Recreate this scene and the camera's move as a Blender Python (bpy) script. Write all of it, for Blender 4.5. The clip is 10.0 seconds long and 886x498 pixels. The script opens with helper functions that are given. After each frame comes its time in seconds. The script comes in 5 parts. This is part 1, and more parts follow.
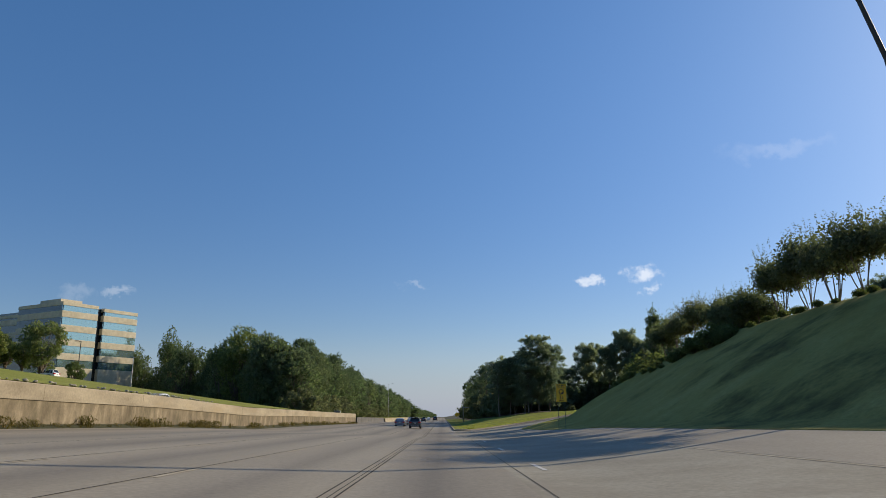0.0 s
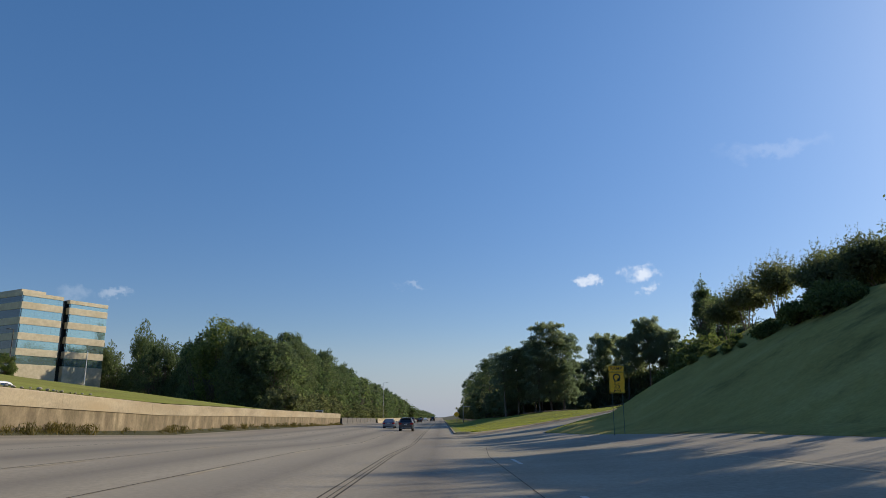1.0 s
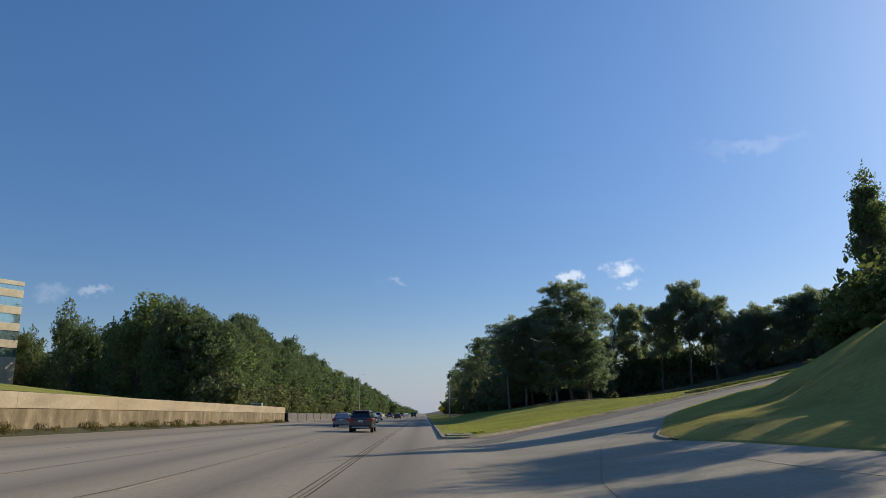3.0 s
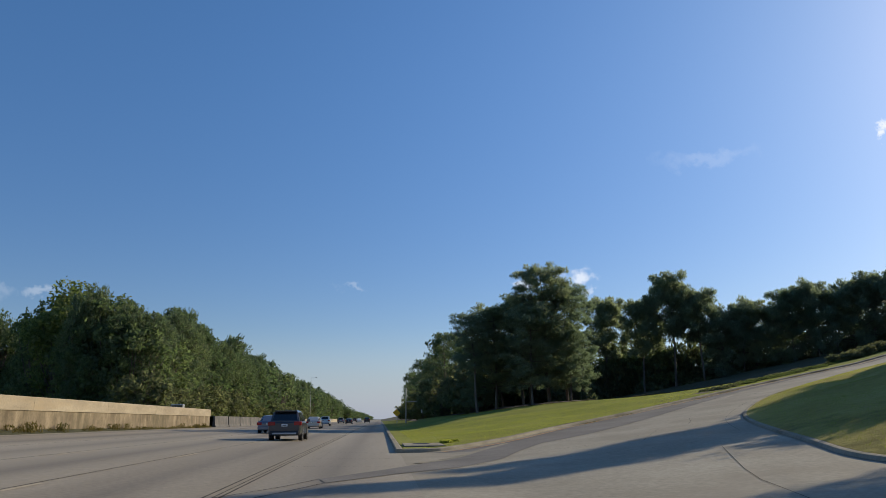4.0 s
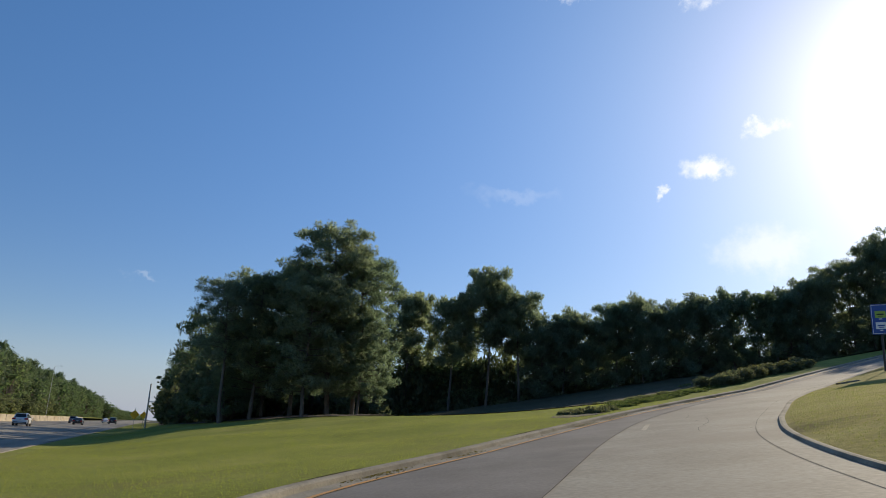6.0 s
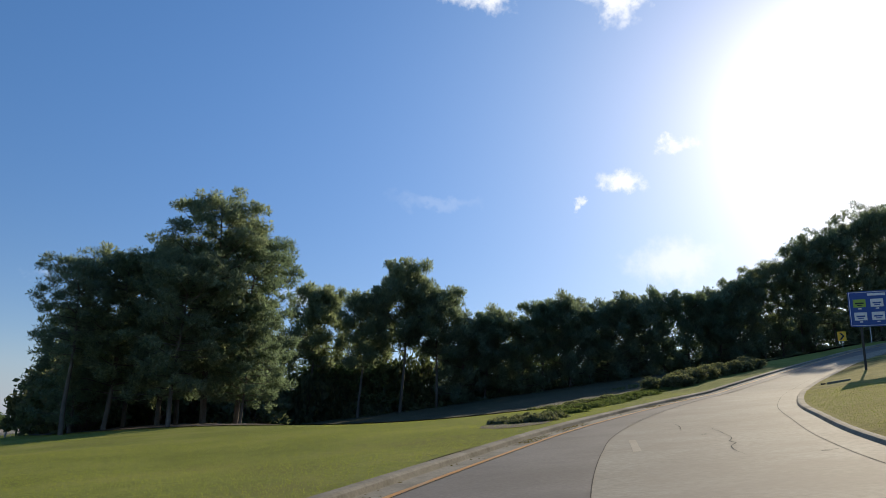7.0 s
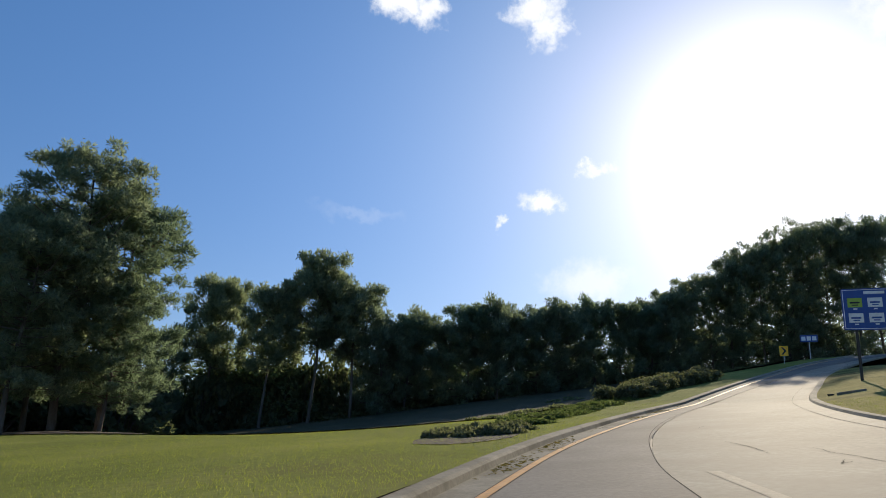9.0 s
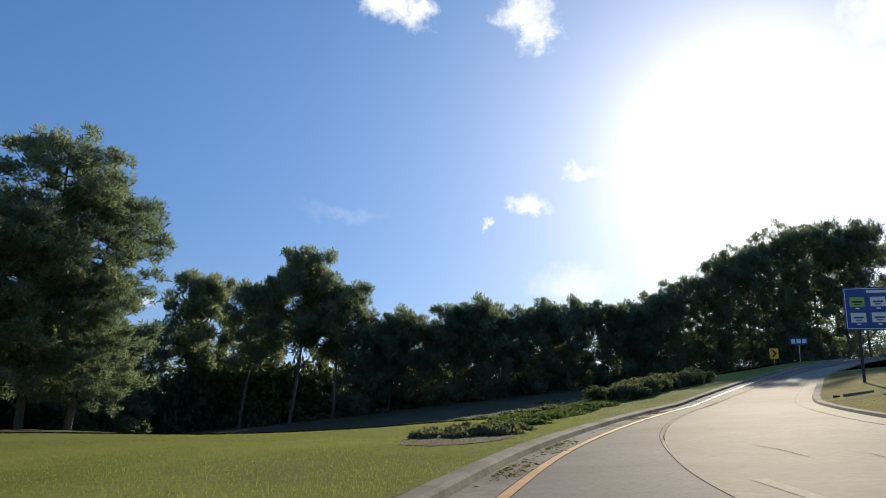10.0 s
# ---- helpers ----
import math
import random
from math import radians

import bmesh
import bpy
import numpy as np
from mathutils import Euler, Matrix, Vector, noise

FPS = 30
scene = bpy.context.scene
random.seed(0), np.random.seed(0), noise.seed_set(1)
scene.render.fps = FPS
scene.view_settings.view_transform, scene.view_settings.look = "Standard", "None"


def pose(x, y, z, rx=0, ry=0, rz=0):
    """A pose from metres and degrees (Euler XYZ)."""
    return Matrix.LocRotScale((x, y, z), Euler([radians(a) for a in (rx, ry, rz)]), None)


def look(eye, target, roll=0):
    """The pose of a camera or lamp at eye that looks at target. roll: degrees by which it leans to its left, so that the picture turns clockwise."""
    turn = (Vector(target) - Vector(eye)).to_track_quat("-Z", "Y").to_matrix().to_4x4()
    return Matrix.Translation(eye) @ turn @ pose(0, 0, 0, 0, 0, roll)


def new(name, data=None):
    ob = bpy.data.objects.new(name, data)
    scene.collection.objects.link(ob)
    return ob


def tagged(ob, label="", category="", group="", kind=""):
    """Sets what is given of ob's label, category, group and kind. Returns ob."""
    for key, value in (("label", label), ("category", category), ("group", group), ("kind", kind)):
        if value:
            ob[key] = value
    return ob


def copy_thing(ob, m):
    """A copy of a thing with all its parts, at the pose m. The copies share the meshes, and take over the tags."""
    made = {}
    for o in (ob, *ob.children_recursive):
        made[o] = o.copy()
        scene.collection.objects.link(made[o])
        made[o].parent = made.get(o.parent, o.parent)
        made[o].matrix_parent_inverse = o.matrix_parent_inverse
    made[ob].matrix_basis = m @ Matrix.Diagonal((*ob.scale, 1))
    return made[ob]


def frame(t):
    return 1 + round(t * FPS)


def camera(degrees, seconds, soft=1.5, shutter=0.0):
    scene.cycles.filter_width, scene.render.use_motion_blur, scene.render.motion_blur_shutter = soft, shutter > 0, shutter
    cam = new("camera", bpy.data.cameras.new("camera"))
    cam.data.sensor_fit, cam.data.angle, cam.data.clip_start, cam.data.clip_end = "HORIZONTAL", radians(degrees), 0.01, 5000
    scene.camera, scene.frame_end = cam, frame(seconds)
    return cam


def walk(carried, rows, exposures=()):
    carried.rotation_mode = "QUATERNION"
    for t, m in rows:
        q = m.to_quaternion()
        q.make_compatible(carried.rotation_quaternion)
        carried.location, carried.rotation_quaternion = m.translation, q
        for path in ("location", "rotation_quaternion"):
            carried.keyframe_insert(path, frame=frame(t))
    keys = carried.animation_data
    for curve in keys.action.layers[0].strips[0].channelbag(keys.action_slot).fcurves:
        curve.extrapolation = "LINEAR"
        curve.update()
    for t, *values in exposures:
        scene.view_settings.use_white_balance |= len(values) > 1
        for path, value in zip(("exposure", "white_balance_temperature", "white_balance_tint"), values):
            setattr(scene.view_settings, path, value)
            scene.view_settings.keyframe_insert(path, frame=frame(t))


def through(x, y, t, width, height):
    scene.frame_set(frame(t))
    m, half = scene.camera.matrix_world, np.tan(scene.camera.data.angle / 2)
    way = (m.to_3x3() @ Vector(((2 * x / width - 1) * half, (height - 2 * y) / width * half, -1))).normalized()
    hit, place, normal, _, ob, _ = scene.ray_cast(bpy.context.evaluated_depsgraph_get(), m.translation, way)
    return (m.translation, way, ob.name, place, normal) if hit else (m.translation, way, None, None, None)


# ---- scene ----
cam = camera(64.2, 10.0, 0.8)
# seconds, place, turn
ROWS = [
    (0.0, 0.00, 0.00, 1.20, 103.21, 0.01, -0.00),
    (0.5, 0.12, 10.98, 1.12, 103.33, 0.39, -0.03),
    (1.0, 0.13, 21.72, 1.07, 103.24, 0.21, -0.13),
    (1.5, 0.18, 31.97, 1.01, 103.28, 0.29, -0.23),
    (2.0, 0.40, 41.71, 0.90, 103.17, 0.30, -0.34),
    (2.5, 0.49, 50.78, 0.80, 102.92, 0.39, -0.79),
    (4.0, 0.90, 74.34, 0.31, 103.36, 0.49, -4.96),
    (4.5, 1.79, 81.20, 0.37, 104.00, -0.41, -8.59),
    (5.0, 3.32, 87.58, 0.54, 104.10, -1.15, -12.97),
    (5.5, 5.30, 93.23, 0.65, 104.33, -2.40, -17.55),
    (7.0, 12.11, 106.97, 1.25, 105.46, -2.54, -28.14),
    (7.5, 13.54, 109.71, 1.32, 106.03, -2.41, -30.56),
    (8.0, 14.60, 111.69, 1.39, 106.35, -2.79, -32.44),
    (8.5, 15.39, 113.17, 1.42, 106.59, -3.02, -33.82),
    (9.0, 15.93, 114.26, 1.44, 106.87, -3.25, -35.01),
    (9.5, 16.38, 115.06, 1.45, 107.03, -3.44, -35.79),
    (10.0, 16.68, 115.55, 1.46, 107.08, -3.54, -36.27),
]
walk(cam, [(t, pose(x, y, z, rx, ry, rz)) for t, x, y, z, rx, ry, rz in ROWS],
     exposures=[(0.0, 0.04), (5.0, 0.06), (7.0, 0.08), (10.0, 0.08)])

# ---- sky, sun ----
SUN_AZ, SUN_EL = radians(60.2), radians(24.5)
SUN_DIR = Vector((math.sin(SUN_AZ) * math.cos(SUN_EL), math.cos(SUN_AZ) * math.cos(SUN_EL), math.sin(SUN_EL)))
SKY_STRENGTH = 0.12

world = bpy.data.worlds.new("world")
scene.world = world
world.use_nodes = True
wn, wl = world.node_tree.nodes, world.node_tree.links
wn.clear()
w_out = wn.new("ShaderNodeOutputWorld")
w_bg = wn.new("ShaderNodeBackground")
w_bg.inputs["Strength"].default_value = SKY_STRENGTH
w_sky = wn.new("ShaderNodeTexSky")
w_sky.sky_type = "NISHITA"
w_sky.sun_disc = False
w_sky.sun_elevation, w_sky.sun_rotation = SUN_EL, SUN_AZ
w_sky.altitude, w_sky.air_density, w_sky.dust_density, w_sky.ozone_density = 200.0, 1.0, 0.45, 2.2
w_co = wn.new("ShaderNodeTexCoord")
w_noise = wn.new("ShaderNodeTexNoise")
w_noise.inputs["Scale"].default_value = 34.0
w_noise.inputs["Detail"].default_value = 7.0
w_noise.inputs["Roughness"].default_value = 0.62
wl.new(w_co.outputs["Generated"], w_noise.inputs["Vector"])


def world_math(op, a, b=None, kind="ShaderNodeMath"):
    n = wn.new(kind)
    n.operation = op
    for slot, v in zip(n.inputs, (a, b)):
        if v is None:
            continue
        if isinstance(v, (int, float, tuple)):
            slot.default_value = v
        else:
            wl.new(v, slot)
    return n.outputs["Value"] if op in ("DISTANCE", "DOT_PRODUCT", "LENGTH") or kind == "ShaderNodeMath" else n.outputs["Vector"]


# wind-torn small clouds: direction, half width, half height, how dense
CLOUDS = [
    ((0.274, 0.943, 0.190), 0.024, 0.010, 0.6), ((0.280, 0.944, 0.166), 0.012, 0.006, 0.4),
    ((0.197, 0.964, 0.182), 0.017, 0.007, 0.55), ((-0.037, 0.983, 0.18), 0.022, 0.005, 0.14),
    ((0.43, 0.841, 0.329), 0.055, 0.010, 0.1), ((-0.417, 0.896, 0.155), 0.018, 0.006, 0.2),
    ((-0.46, 0.875, 0.148), 0.020, 0.008, 0.1), ((0.630, 0.690, 0.356), 0.030, 0.015, 0.95),
    ((0.667, 0.629, 0.399), 0.020, 0.010, 0.8), ((0.592, 0.736, 0.329), 0.010, 0.007, 0.7),
    ((0.388, 0.712, 0.588), 0.038, 0.020, 0.95), ((0.42, 0.70, 0.578), 0.030, 0.022, 0.9), ((0.36, 0.72, 0.60), 0.03, 0.016, 0.8), ((0.535, 0.608, 0.585), 0.034, 0.022, 0.95), ((0.560, 0.605, 0.565), 0.026, 0.026, 0.9),
    ((0.798, 0.279, 0.535), 0.045, 0.035, 0.9),
    ((0.701, 0.667, 0.25), 0.060, 0.030, 0.6), ((0.828, 0.287, 0.482), 0.040, 0.030, 0.8),
]
w_shift = world_math("MULTIPLY", world_math("SUBTRACT", w_noise.outputs["Color"], (0.5, 0.5, 0.5), "ShaderNodeVectorMath"), (0.085, 0.085, 0.055), "ShaderNodeVectorMath")
w_dir = world_math("ADD", w_co.outputs["Generated"], w_shift, "ShaderNodeVectorMath")
w_mask = None
for way, wide, high, dense in CLOUDS:
    off = world_math("SUBTRACT", w_dir, way, "ShaderNodeVectorMath")
    off = world_math("MULTIPLY", off, (1 / wide, 1 / wide, 1 / high), "ShaderNodeVectorMath")
    far = world_math("LENGTH", off, None, "ShaderNodeVectorMath")
    step = wn.new("ShaderNodeMapRange")
    step.interpolation_type = "SMOOTHSTEP"
    step.inputs["From Min"].default_value, step.inputs["From Max"].default_value = 1.35, 0.3
    step.inputs["To Min"].default_value, step.inputs["To Max"].default_value = 0.0, dense
    wl.new(far, step.inputs["Value"])
    w_mask = step.outputs["Result"] if w_mask is None else world_math("MAXIMUM", w_mask, step.outputs["Result"])
w_mix = wn.new("ShaderNodeMixRGB")
w_mix.inputs["Color2"].default_value = (8.6, 8.7, 8.9, 1)
wl.new(w_mask, w_mix.inputs["Fac"])
w_tint = wn.new("ShaderNodeMixRGB")
w_tint.blend_type = "MULTIPLY"
w_tint.inputs["Fac"].default_value = 1.0
w_tint.inputs["Color2"].default_value = (1.19, 1.0, 1.0, 1)
w_sat = wn.new("ShaderNodeHueSaturation")
w_sat.inputs["Saturation"].default_value = 1.27
wl.new(w_sky.outputs["Color"], w_sat.inputs["Color"])
wl.new(w_sat.outputs["Color"], w_tint.inputs["Color1"])
# white glow round the sun, added onto the sky colour for its glare
w_near = world_math("MAXIMUM", world_math("DOT_PRODUCT", w_co.outputs["Generated"], tuple(SUN_DIR), "ShaderNodeVectorMath"), 0.0)
w_halo = world_math("MULTIPLY", world_math("POWER", w_near, 150.0), 6.5)
w_wide = world_math("MULTIPLY", world_math("POWER", w_near, 11.0), 1.0)
w_glow = wn.new("ShaderNodeMixRGB")
w_glow.blend_type = "ADD"
w_glow.inputs["Fac"].default_value = 1.0
w_tone = wn.new("ShaderNodeMixRGB")
w_tone.blend_type = "MULTIPLY"
w_tone.inputs["Fac"].default_value = 1.0
w_tone.inputs["Color2"].default_value = (1.0, 0.98, 0.94, 1)
w_pale = wn.new("ShaderNodeMixRGB")
w_pale.blend_type = "MULTIPLY"
w_pale.inputs["Fac"].default_value = 1.0
w_pale.inputs["Color2"].default_value = (0.12, 0.82, 0.62, 1)
wl.new(w_wide, w_pale.inputs["Color1"])
w_both = wn.new("ShaderNodeMixRGB")
w_both.blend_type = "ADD"
w_both.inputs["Fac"].default_value = 1.0
wl.new(w_halo, w_both.inputs["Color1"])
wl.new(w_pale.outputs["Color"], w_both.inputs["Color2"])
wl.new(w_both.outputs["Color"], w_tone.inputs["Color1"])
# pale haze low over the horizon
w_split = wn.new("ShaderNodeSeparateXYZ")
wl.new(w_co.outputs["Generated"], w_split.inputs["Vector"])
w_low = wn.new("ShaderNodeMapRange")
w_low.interpolation_type = "SMOOTHSTEP"
w_low.inputs["From Min"].default_value, w_low.inputs["From Max"].default_value = 0.125, -0.02
w_low.inputs["To Min"].default_value, w_low.inputs["To Max"].default_value = 0.0, 0.75
wl.new(w_split.outputs["Z"], w_low.inputs["Value"])
w_haze = wn.new("ShaderNodeMixRGB")
w_haze.inputs["Color2"].default_value = (2.95, 3.6, 4.95, 1)
wl.new(w_low.outputs["Result"], w_haze.inputs["Fac"])
# the band above the haze is as deep a blue as the sky higher up
w_even = wn.new("ShaderNodeMapRange")
w_even.interpolation_type = "SMOOTHSTEP"
w_even.inputs["From Min"].default_value, w_even.inputs["From Max"].default_value = 0.0, 0.62
wl.new(w_split.outputs["Z"], w_even.inputs["Value"])
w_deep = wn.new("ShaderNodeMixRGB")
w_deep.blend_type = "MULTIPLY"
w_deep.inputs["Fac"].default_value = 1.0
wl.new(w_tint.outputs["Color"], w_deep.inputs["Color1"])
w_shade = wn.new("ShaderNodeMixRGB")
w_shade.inputs["Color1"].default_value, w_shade.inputs["Color2"].default_value = (0.56, 0.655, 0.775, 1), (1.06, 1.09, 1.12, 1)
wl.new(w_even.outputs["Result"], w_shade.inputs["Fac"])
wl.new(w_shade.outputs["Color"], w_deep.inputs["Color2"])
wl.new(w_deep.outputs["Color"], w_haze.inputs["Color1"])
wl.new(w_haze.outputs["Color"], w_glow.inputs["Color1"])
wl.new(w_tone.outputs["Color"], w_glow.inputs["Color2"])
wl.new(w_glow.outputs["Color"], w_mix.inputs["Color1"])
wl.new(w_mix.outputs["Color"], w_bg.inputs["Color"])
wl.new(w_bg.outputs["Background"], w_out.inputs["Surface"])

sun = new("sun", bpy.data.lights.new("sun", "SUN"))
sun.data.energy, sun.data.angle, sun.data.color = 5.0, radians(0.53), (1.0, 0.85, 0.63)
sun.matrix_world = look(SUN_DIR * 300, (0, 0, 0))


# ---- materials ----
def material(name, rough=0.8, metal=0.0, spec=0.5):
    m = bpy.data.materials.new(name)
    m.use_nodes = True
    b = m.node_tree.nodes["Principled BSDF"]
    b.inputs["Roughness"].default_value, b.inputs["Metallic"].default_value = rough, metal
    b.inputs["Specular IOR Level"].default_value = spec
    return m, m.node_tree.nodes, m.node_tree.links, b


def ramp(nodes, links, source, stops):
    r = nodes.new("ShaderNodeValToRGB")
    while len(r.color_ramp.elements) < len(stops):
        r.color_ramp.elements.new(0.5)
    for e, (at, c) in zip(r.color_ramp.elements, stops):
        e.position, e.color = at, (*c, 1)
    links.new(source, r.inputs["Fac"])
    return r.outputs["Color"]


def noise_of(nodes, links, vector, scale, detail=6.0, rough=0.6, stretch=None):
    n = nodes.new("ShaderNodeTexNoise")
    n.inputs["Scale"].default_value, n.inputs["Detail"].default_value, n.inputs["Roughness"].default_value = scale, detail, rough
    if stretch:
        mp = nodes.new("ShaderNodeMapping")
        mp.inputs["Scale"].default_value = stretch
        links.new(vector, mp.inputs["Vector"])
        vector = mp.outputs["Vector"]
    links.new(vector, n.inputs["Vector"])
    return n.outputs["Fac"]


def mixed(nodes, links, kind, fac, a, b):
    x = nodes.new("ShaderNodeMixRGB")
    x.blend_type = kind
    for slot, v in zip((x.inputs["Fac"], x.inputs["Color1"], x.inputs["Color2"]), (fac, a, b)):
        if isinstance(v, (int, float)):
            slot.default_value = v
        elif isinstance(v, tuple):
            slot.default_value = (*v, 1)
        else:
            links.new(v, slot)
    return x.outputs["Color"]


def bumped(nodes, links, bsdf, height, strength, distance):
    bp = nodes.new("ShaderNodeBump")
    bp.inputs["Strength"].default_value, bp.inputs["Distance"].default_value = strength, distance
    links.new(height, bp.inputs["Height"])
    links.new(bp.outputs["Normal"], bsdf.inputs["Normal"])


def rough_surface(name, dark, mid, light, large, fine, rough=0.8, bump=0.3, depth=0.01, stretch=None, spec=0.4, stain=None, lanes=0.0):
    """Two scales of mottling, with fine relief."""
    m, n, l, b = material(name, rough, 0.0, spec)
    co = n.new("ShaderNodeTexCoord").outputs["Object"]
    big = noise_of(n, l, co, large, 5, 0.6, stretch)
    small = noise_of(n, l, co, fine, 8, 0.7)
    base = ramp(n, l, big, [(0.3, dark), (0.52, mid), (0.72, light)])
    grain = ramp(n, l, small, [(0.3, (0.72, 0.72, 0.72)), (0.7, (1.18, 1.18, 1.18))])
    col = mixed(n, l, "MULTIPLY", 0.8, base, grain)
    if stain:
        spots = ramp(n, l, noise_of(n, l, co, large * 0.33, 7, 0.7, stretch), [(0.52, (0, 0, 0)), (0.66, (1, 1, 1))])
        col = mixed(n, l, "MIX", spots, col, stain)
    if lanes:
        # oil and tyre wear down the middle of each lane
        sep = n.new("ShaderNodeSeparateXYZ")
        l.new(co, sep.inputs["Vector"])
        def calc(op, a, v):
            k = n.new("ShaderNodeMath")
            k.operation = op
            l.new(a, k.inputs[0])
            if not isinstance(v, (int, float)):
                l.new(v, k.inputs[1])
            else:
                k.inputs[1].default_value = v
            return k.outputs["Value"]
        sway = calc("MULTIPLY", noise_of(n, l, co, 0.05, 3, 0.5, (1, 0.5, 1)), 0.12)
        across = calc("FRACT", calc("ADD", calc("DIVIDE", calc("ADD", sep.outputs["X"], 36.0 + 1.85), lanes), sway), 0.0)
        worn = ramp(n, l, across, [(0.08, (1.08, 1.08, 1.07)), (0.34, (0.9, 0.9, 0.91)), (0.52, (0.68, 0.68, 0.7)), (0.7, (0.92, 0.92, 0.92)), (0.92, (1.08, 1.08, 1.07))])
        col = mixed(n, l, "MULTIPLY", 0.85, col, worn)
    l.new(col, b.inputs["Base Color"])
    bumped(n, l, b, small, bump, depth)
    return m


def leaf_material(name, dark, light, warm, through=0.35, glow=(2.1, 2.3, 1.4)):
    m, n, l, b = material(name, 0.75, 0.0, 0.12)
    isl = n.new("ShaderNodeNewGeometry").outputs["Random Per Island"]
    per = n.new("ShaderNodeObjectInfo").outputs["Random"]
    col = ramp(n, l, isl, [(0.0, dark), (0.6, light), (1.0, warm)])
    tone = ramp(n, l, per, [(0.0, (0.78, 0.85, 0.8)), (0.5, (1.0, 1.0, 1.0)), (1.0, (1.12, 1.08, 0.95))])
    col = mixed(n, l, "MULTIPLY", 1.0, col, tone)
    l.new(col, b.inputs["Base Color"])
    tr = n.new("ShaderNodeBsdfTranslucent")
    l.new(mixed(n, l, "MULTIPLY", 1.0, col, glow), tr.inputs["Color"])
    mx = n.new("ShaderNodeMixShader")
    mx.inputs["Fac"].default_value = through
    l.new(b.outputs["BSDF"], mx.inputs[1])
    l.new(tr.outputs["BSDF"], mx.inputs[2])
    l.new(mx.outputs["Shader"], n["Material Output"].inputs["Surface"])
    return m


def plain(name, colour, rough=0.5, metal=0.0, spec=0.5, dirt=0.12):
    m, n, l, b = material(name, rough, metal, spec)
    co = n.new("ShaderNodeTexCoord").outputs["Object"]
    g = ramp(n, l, noise_of(n, l, co, 6.0, 6), [(0.3, (1 - dirt, 1 - dirt, 1 - dirt)), (0.7, (1 + dirt / 2, 1 + dirt / 2, 1 + dirt / 2))])
    l.new(mixed(n, l, "MULTIPLY", 1.0, colour, g), b.inputs["Base Color"])
    return m


def glass_like(name, colour, rough=0.05):
    m, n, l, b = material(name, rough, 0.0, 1.0)
    b.inputs["Base Color"].default_value = (*colour, 1)
    b.inputs["IOR"].default_value = 1.45
    return m


M_CONCRETE = rough_surface("highway_concrete", (0.215, 0.188, 0.142), (0.28, 0.248, 0.19), (0.33, 0.295, 0.228), 0.25, 9.0, 0.72, 0.25, 0.006, (1.0, 0.06, 1.0), 0.2, (0.26, 0.235, 0.185), 3.6)
M_RAMP = rough_surface("ramp_concrete", (0.245, 0.225, 0.174), (0.3, 0.277, 0.217), (0.345, 0.322, 0.255), 0.3, 8.0, 0.84, 0.25, 0.006, None, 0.12, (0.235, 0.21, 0.165))
M_ASPHALT = rough_surface("worn_asphalt", (0.14, 0.131, 0.116), (0.172, 0.162, 0.145), (0.2, 0.19, 0.17), 0.4, 14.0, 0.85, 0.4, 0.008, None, 0.15, (0.12, 0.115, 0.105))
M_SHOULDER = rough_surface("shoulder_pavement", (0.235, 0.208, 0.165), (0.285, 0.255, 0.2), (0.335, 0.3, 0.235), 0.3, 10.0, 0.8, 0.3, 0.006, (1, 0.2, 1), 0.2, (0.2, 0.19, 0.17))
M_CURB = rough_surface("curb_concrete", (0.21, 0.19, 0.145), (0.29, 0.265, 0.205), (0.33, 0.3, 0.235), 0.9, 12.0, 0.9, 0.4, 0.01, None, 0.08, (0.16, 0.145, 0.105))
M_WALL = rough_surface("wall_upper_concrete", (0.21, 0.175, 0.12), (0.31, 0.265, 0.187), (0.39, 0.335, 0.235), 0.45, 8.0, 0.85, 0.4, 0.01, (1, 0.4, 1.5), 0.3, (0.3, 0.24, 0.15))
M_WALL_LOW = rough_surface("wall_lower_concrete", (0.1, 0.08, 0.05), (0.185, 0.15, 0.098), (0.31, 0.255, 0.17), 0.8, 7.0, 0.9, 0.5, 0.015, (1, 1.2, 0.6), 0.3, (0.1, 0.085, 0.05))
M_BARRIER = rough_surface("shaded_barrier_concrete", (0.06, 0.06, 0.06), (0.095, 0.093, 0.09), (0.15, 0.14, 0.125), 0.8, 8.0, 0.85, 0.4, 0.01)
M_GRASS = rough_surface("mown_grass", (0.178, 0.196, 0.048), (0.228, 0.246, 0.063), (0.285, 0.282, 0.086), 0.22, 5.0, 1.0, 0.9, 0.05, None, 0.03, (0.2, 0.19, 0.065))
M_BANK = rough_surface("bank_grass", (0.25, 0.22, 0.07), (0.315, 0.278, 0.088), (0.36, 0.318, 0.112), 0.3, 4.0, 1.0, 0.9, 0.06, None, 0.03, (0.1, 0.09, 0.035))
M_GROUND = rough_surface("woodland_ground", (0.03, 0.035, 0.014), (0.05, 0.052, 0.02), (0.075, 0.065, 0.03), 0.12, 2.0, 0.95, 0.8, 0.1)
M_MULCH = rough_surface("pine_straw_mulch", (0.06, 0.045, 0.032), (0.095, 0.072, 0.05), (0.13, 0.1, 0.07), 0.8, 9.0, 0.95, 0.9, 0.05)
M_STRAW = rough_surface("fallen_pine_straw", (0.06, 0.047, 0.031), (0.095, 0.072, 0.047), (0.135, 0.104, 0.07), 0.8, 9.0, 0.95, 0.9, 0.05)
M_SEAL = rough_surface("joint_sealant", (0.045, 0.042, 0.038), (0.07, 0.065, 0.058), (0.1, 0.092, 0.08), 1.0, 9.0, 0.97, 0.2, 0.004, None, 0.03)
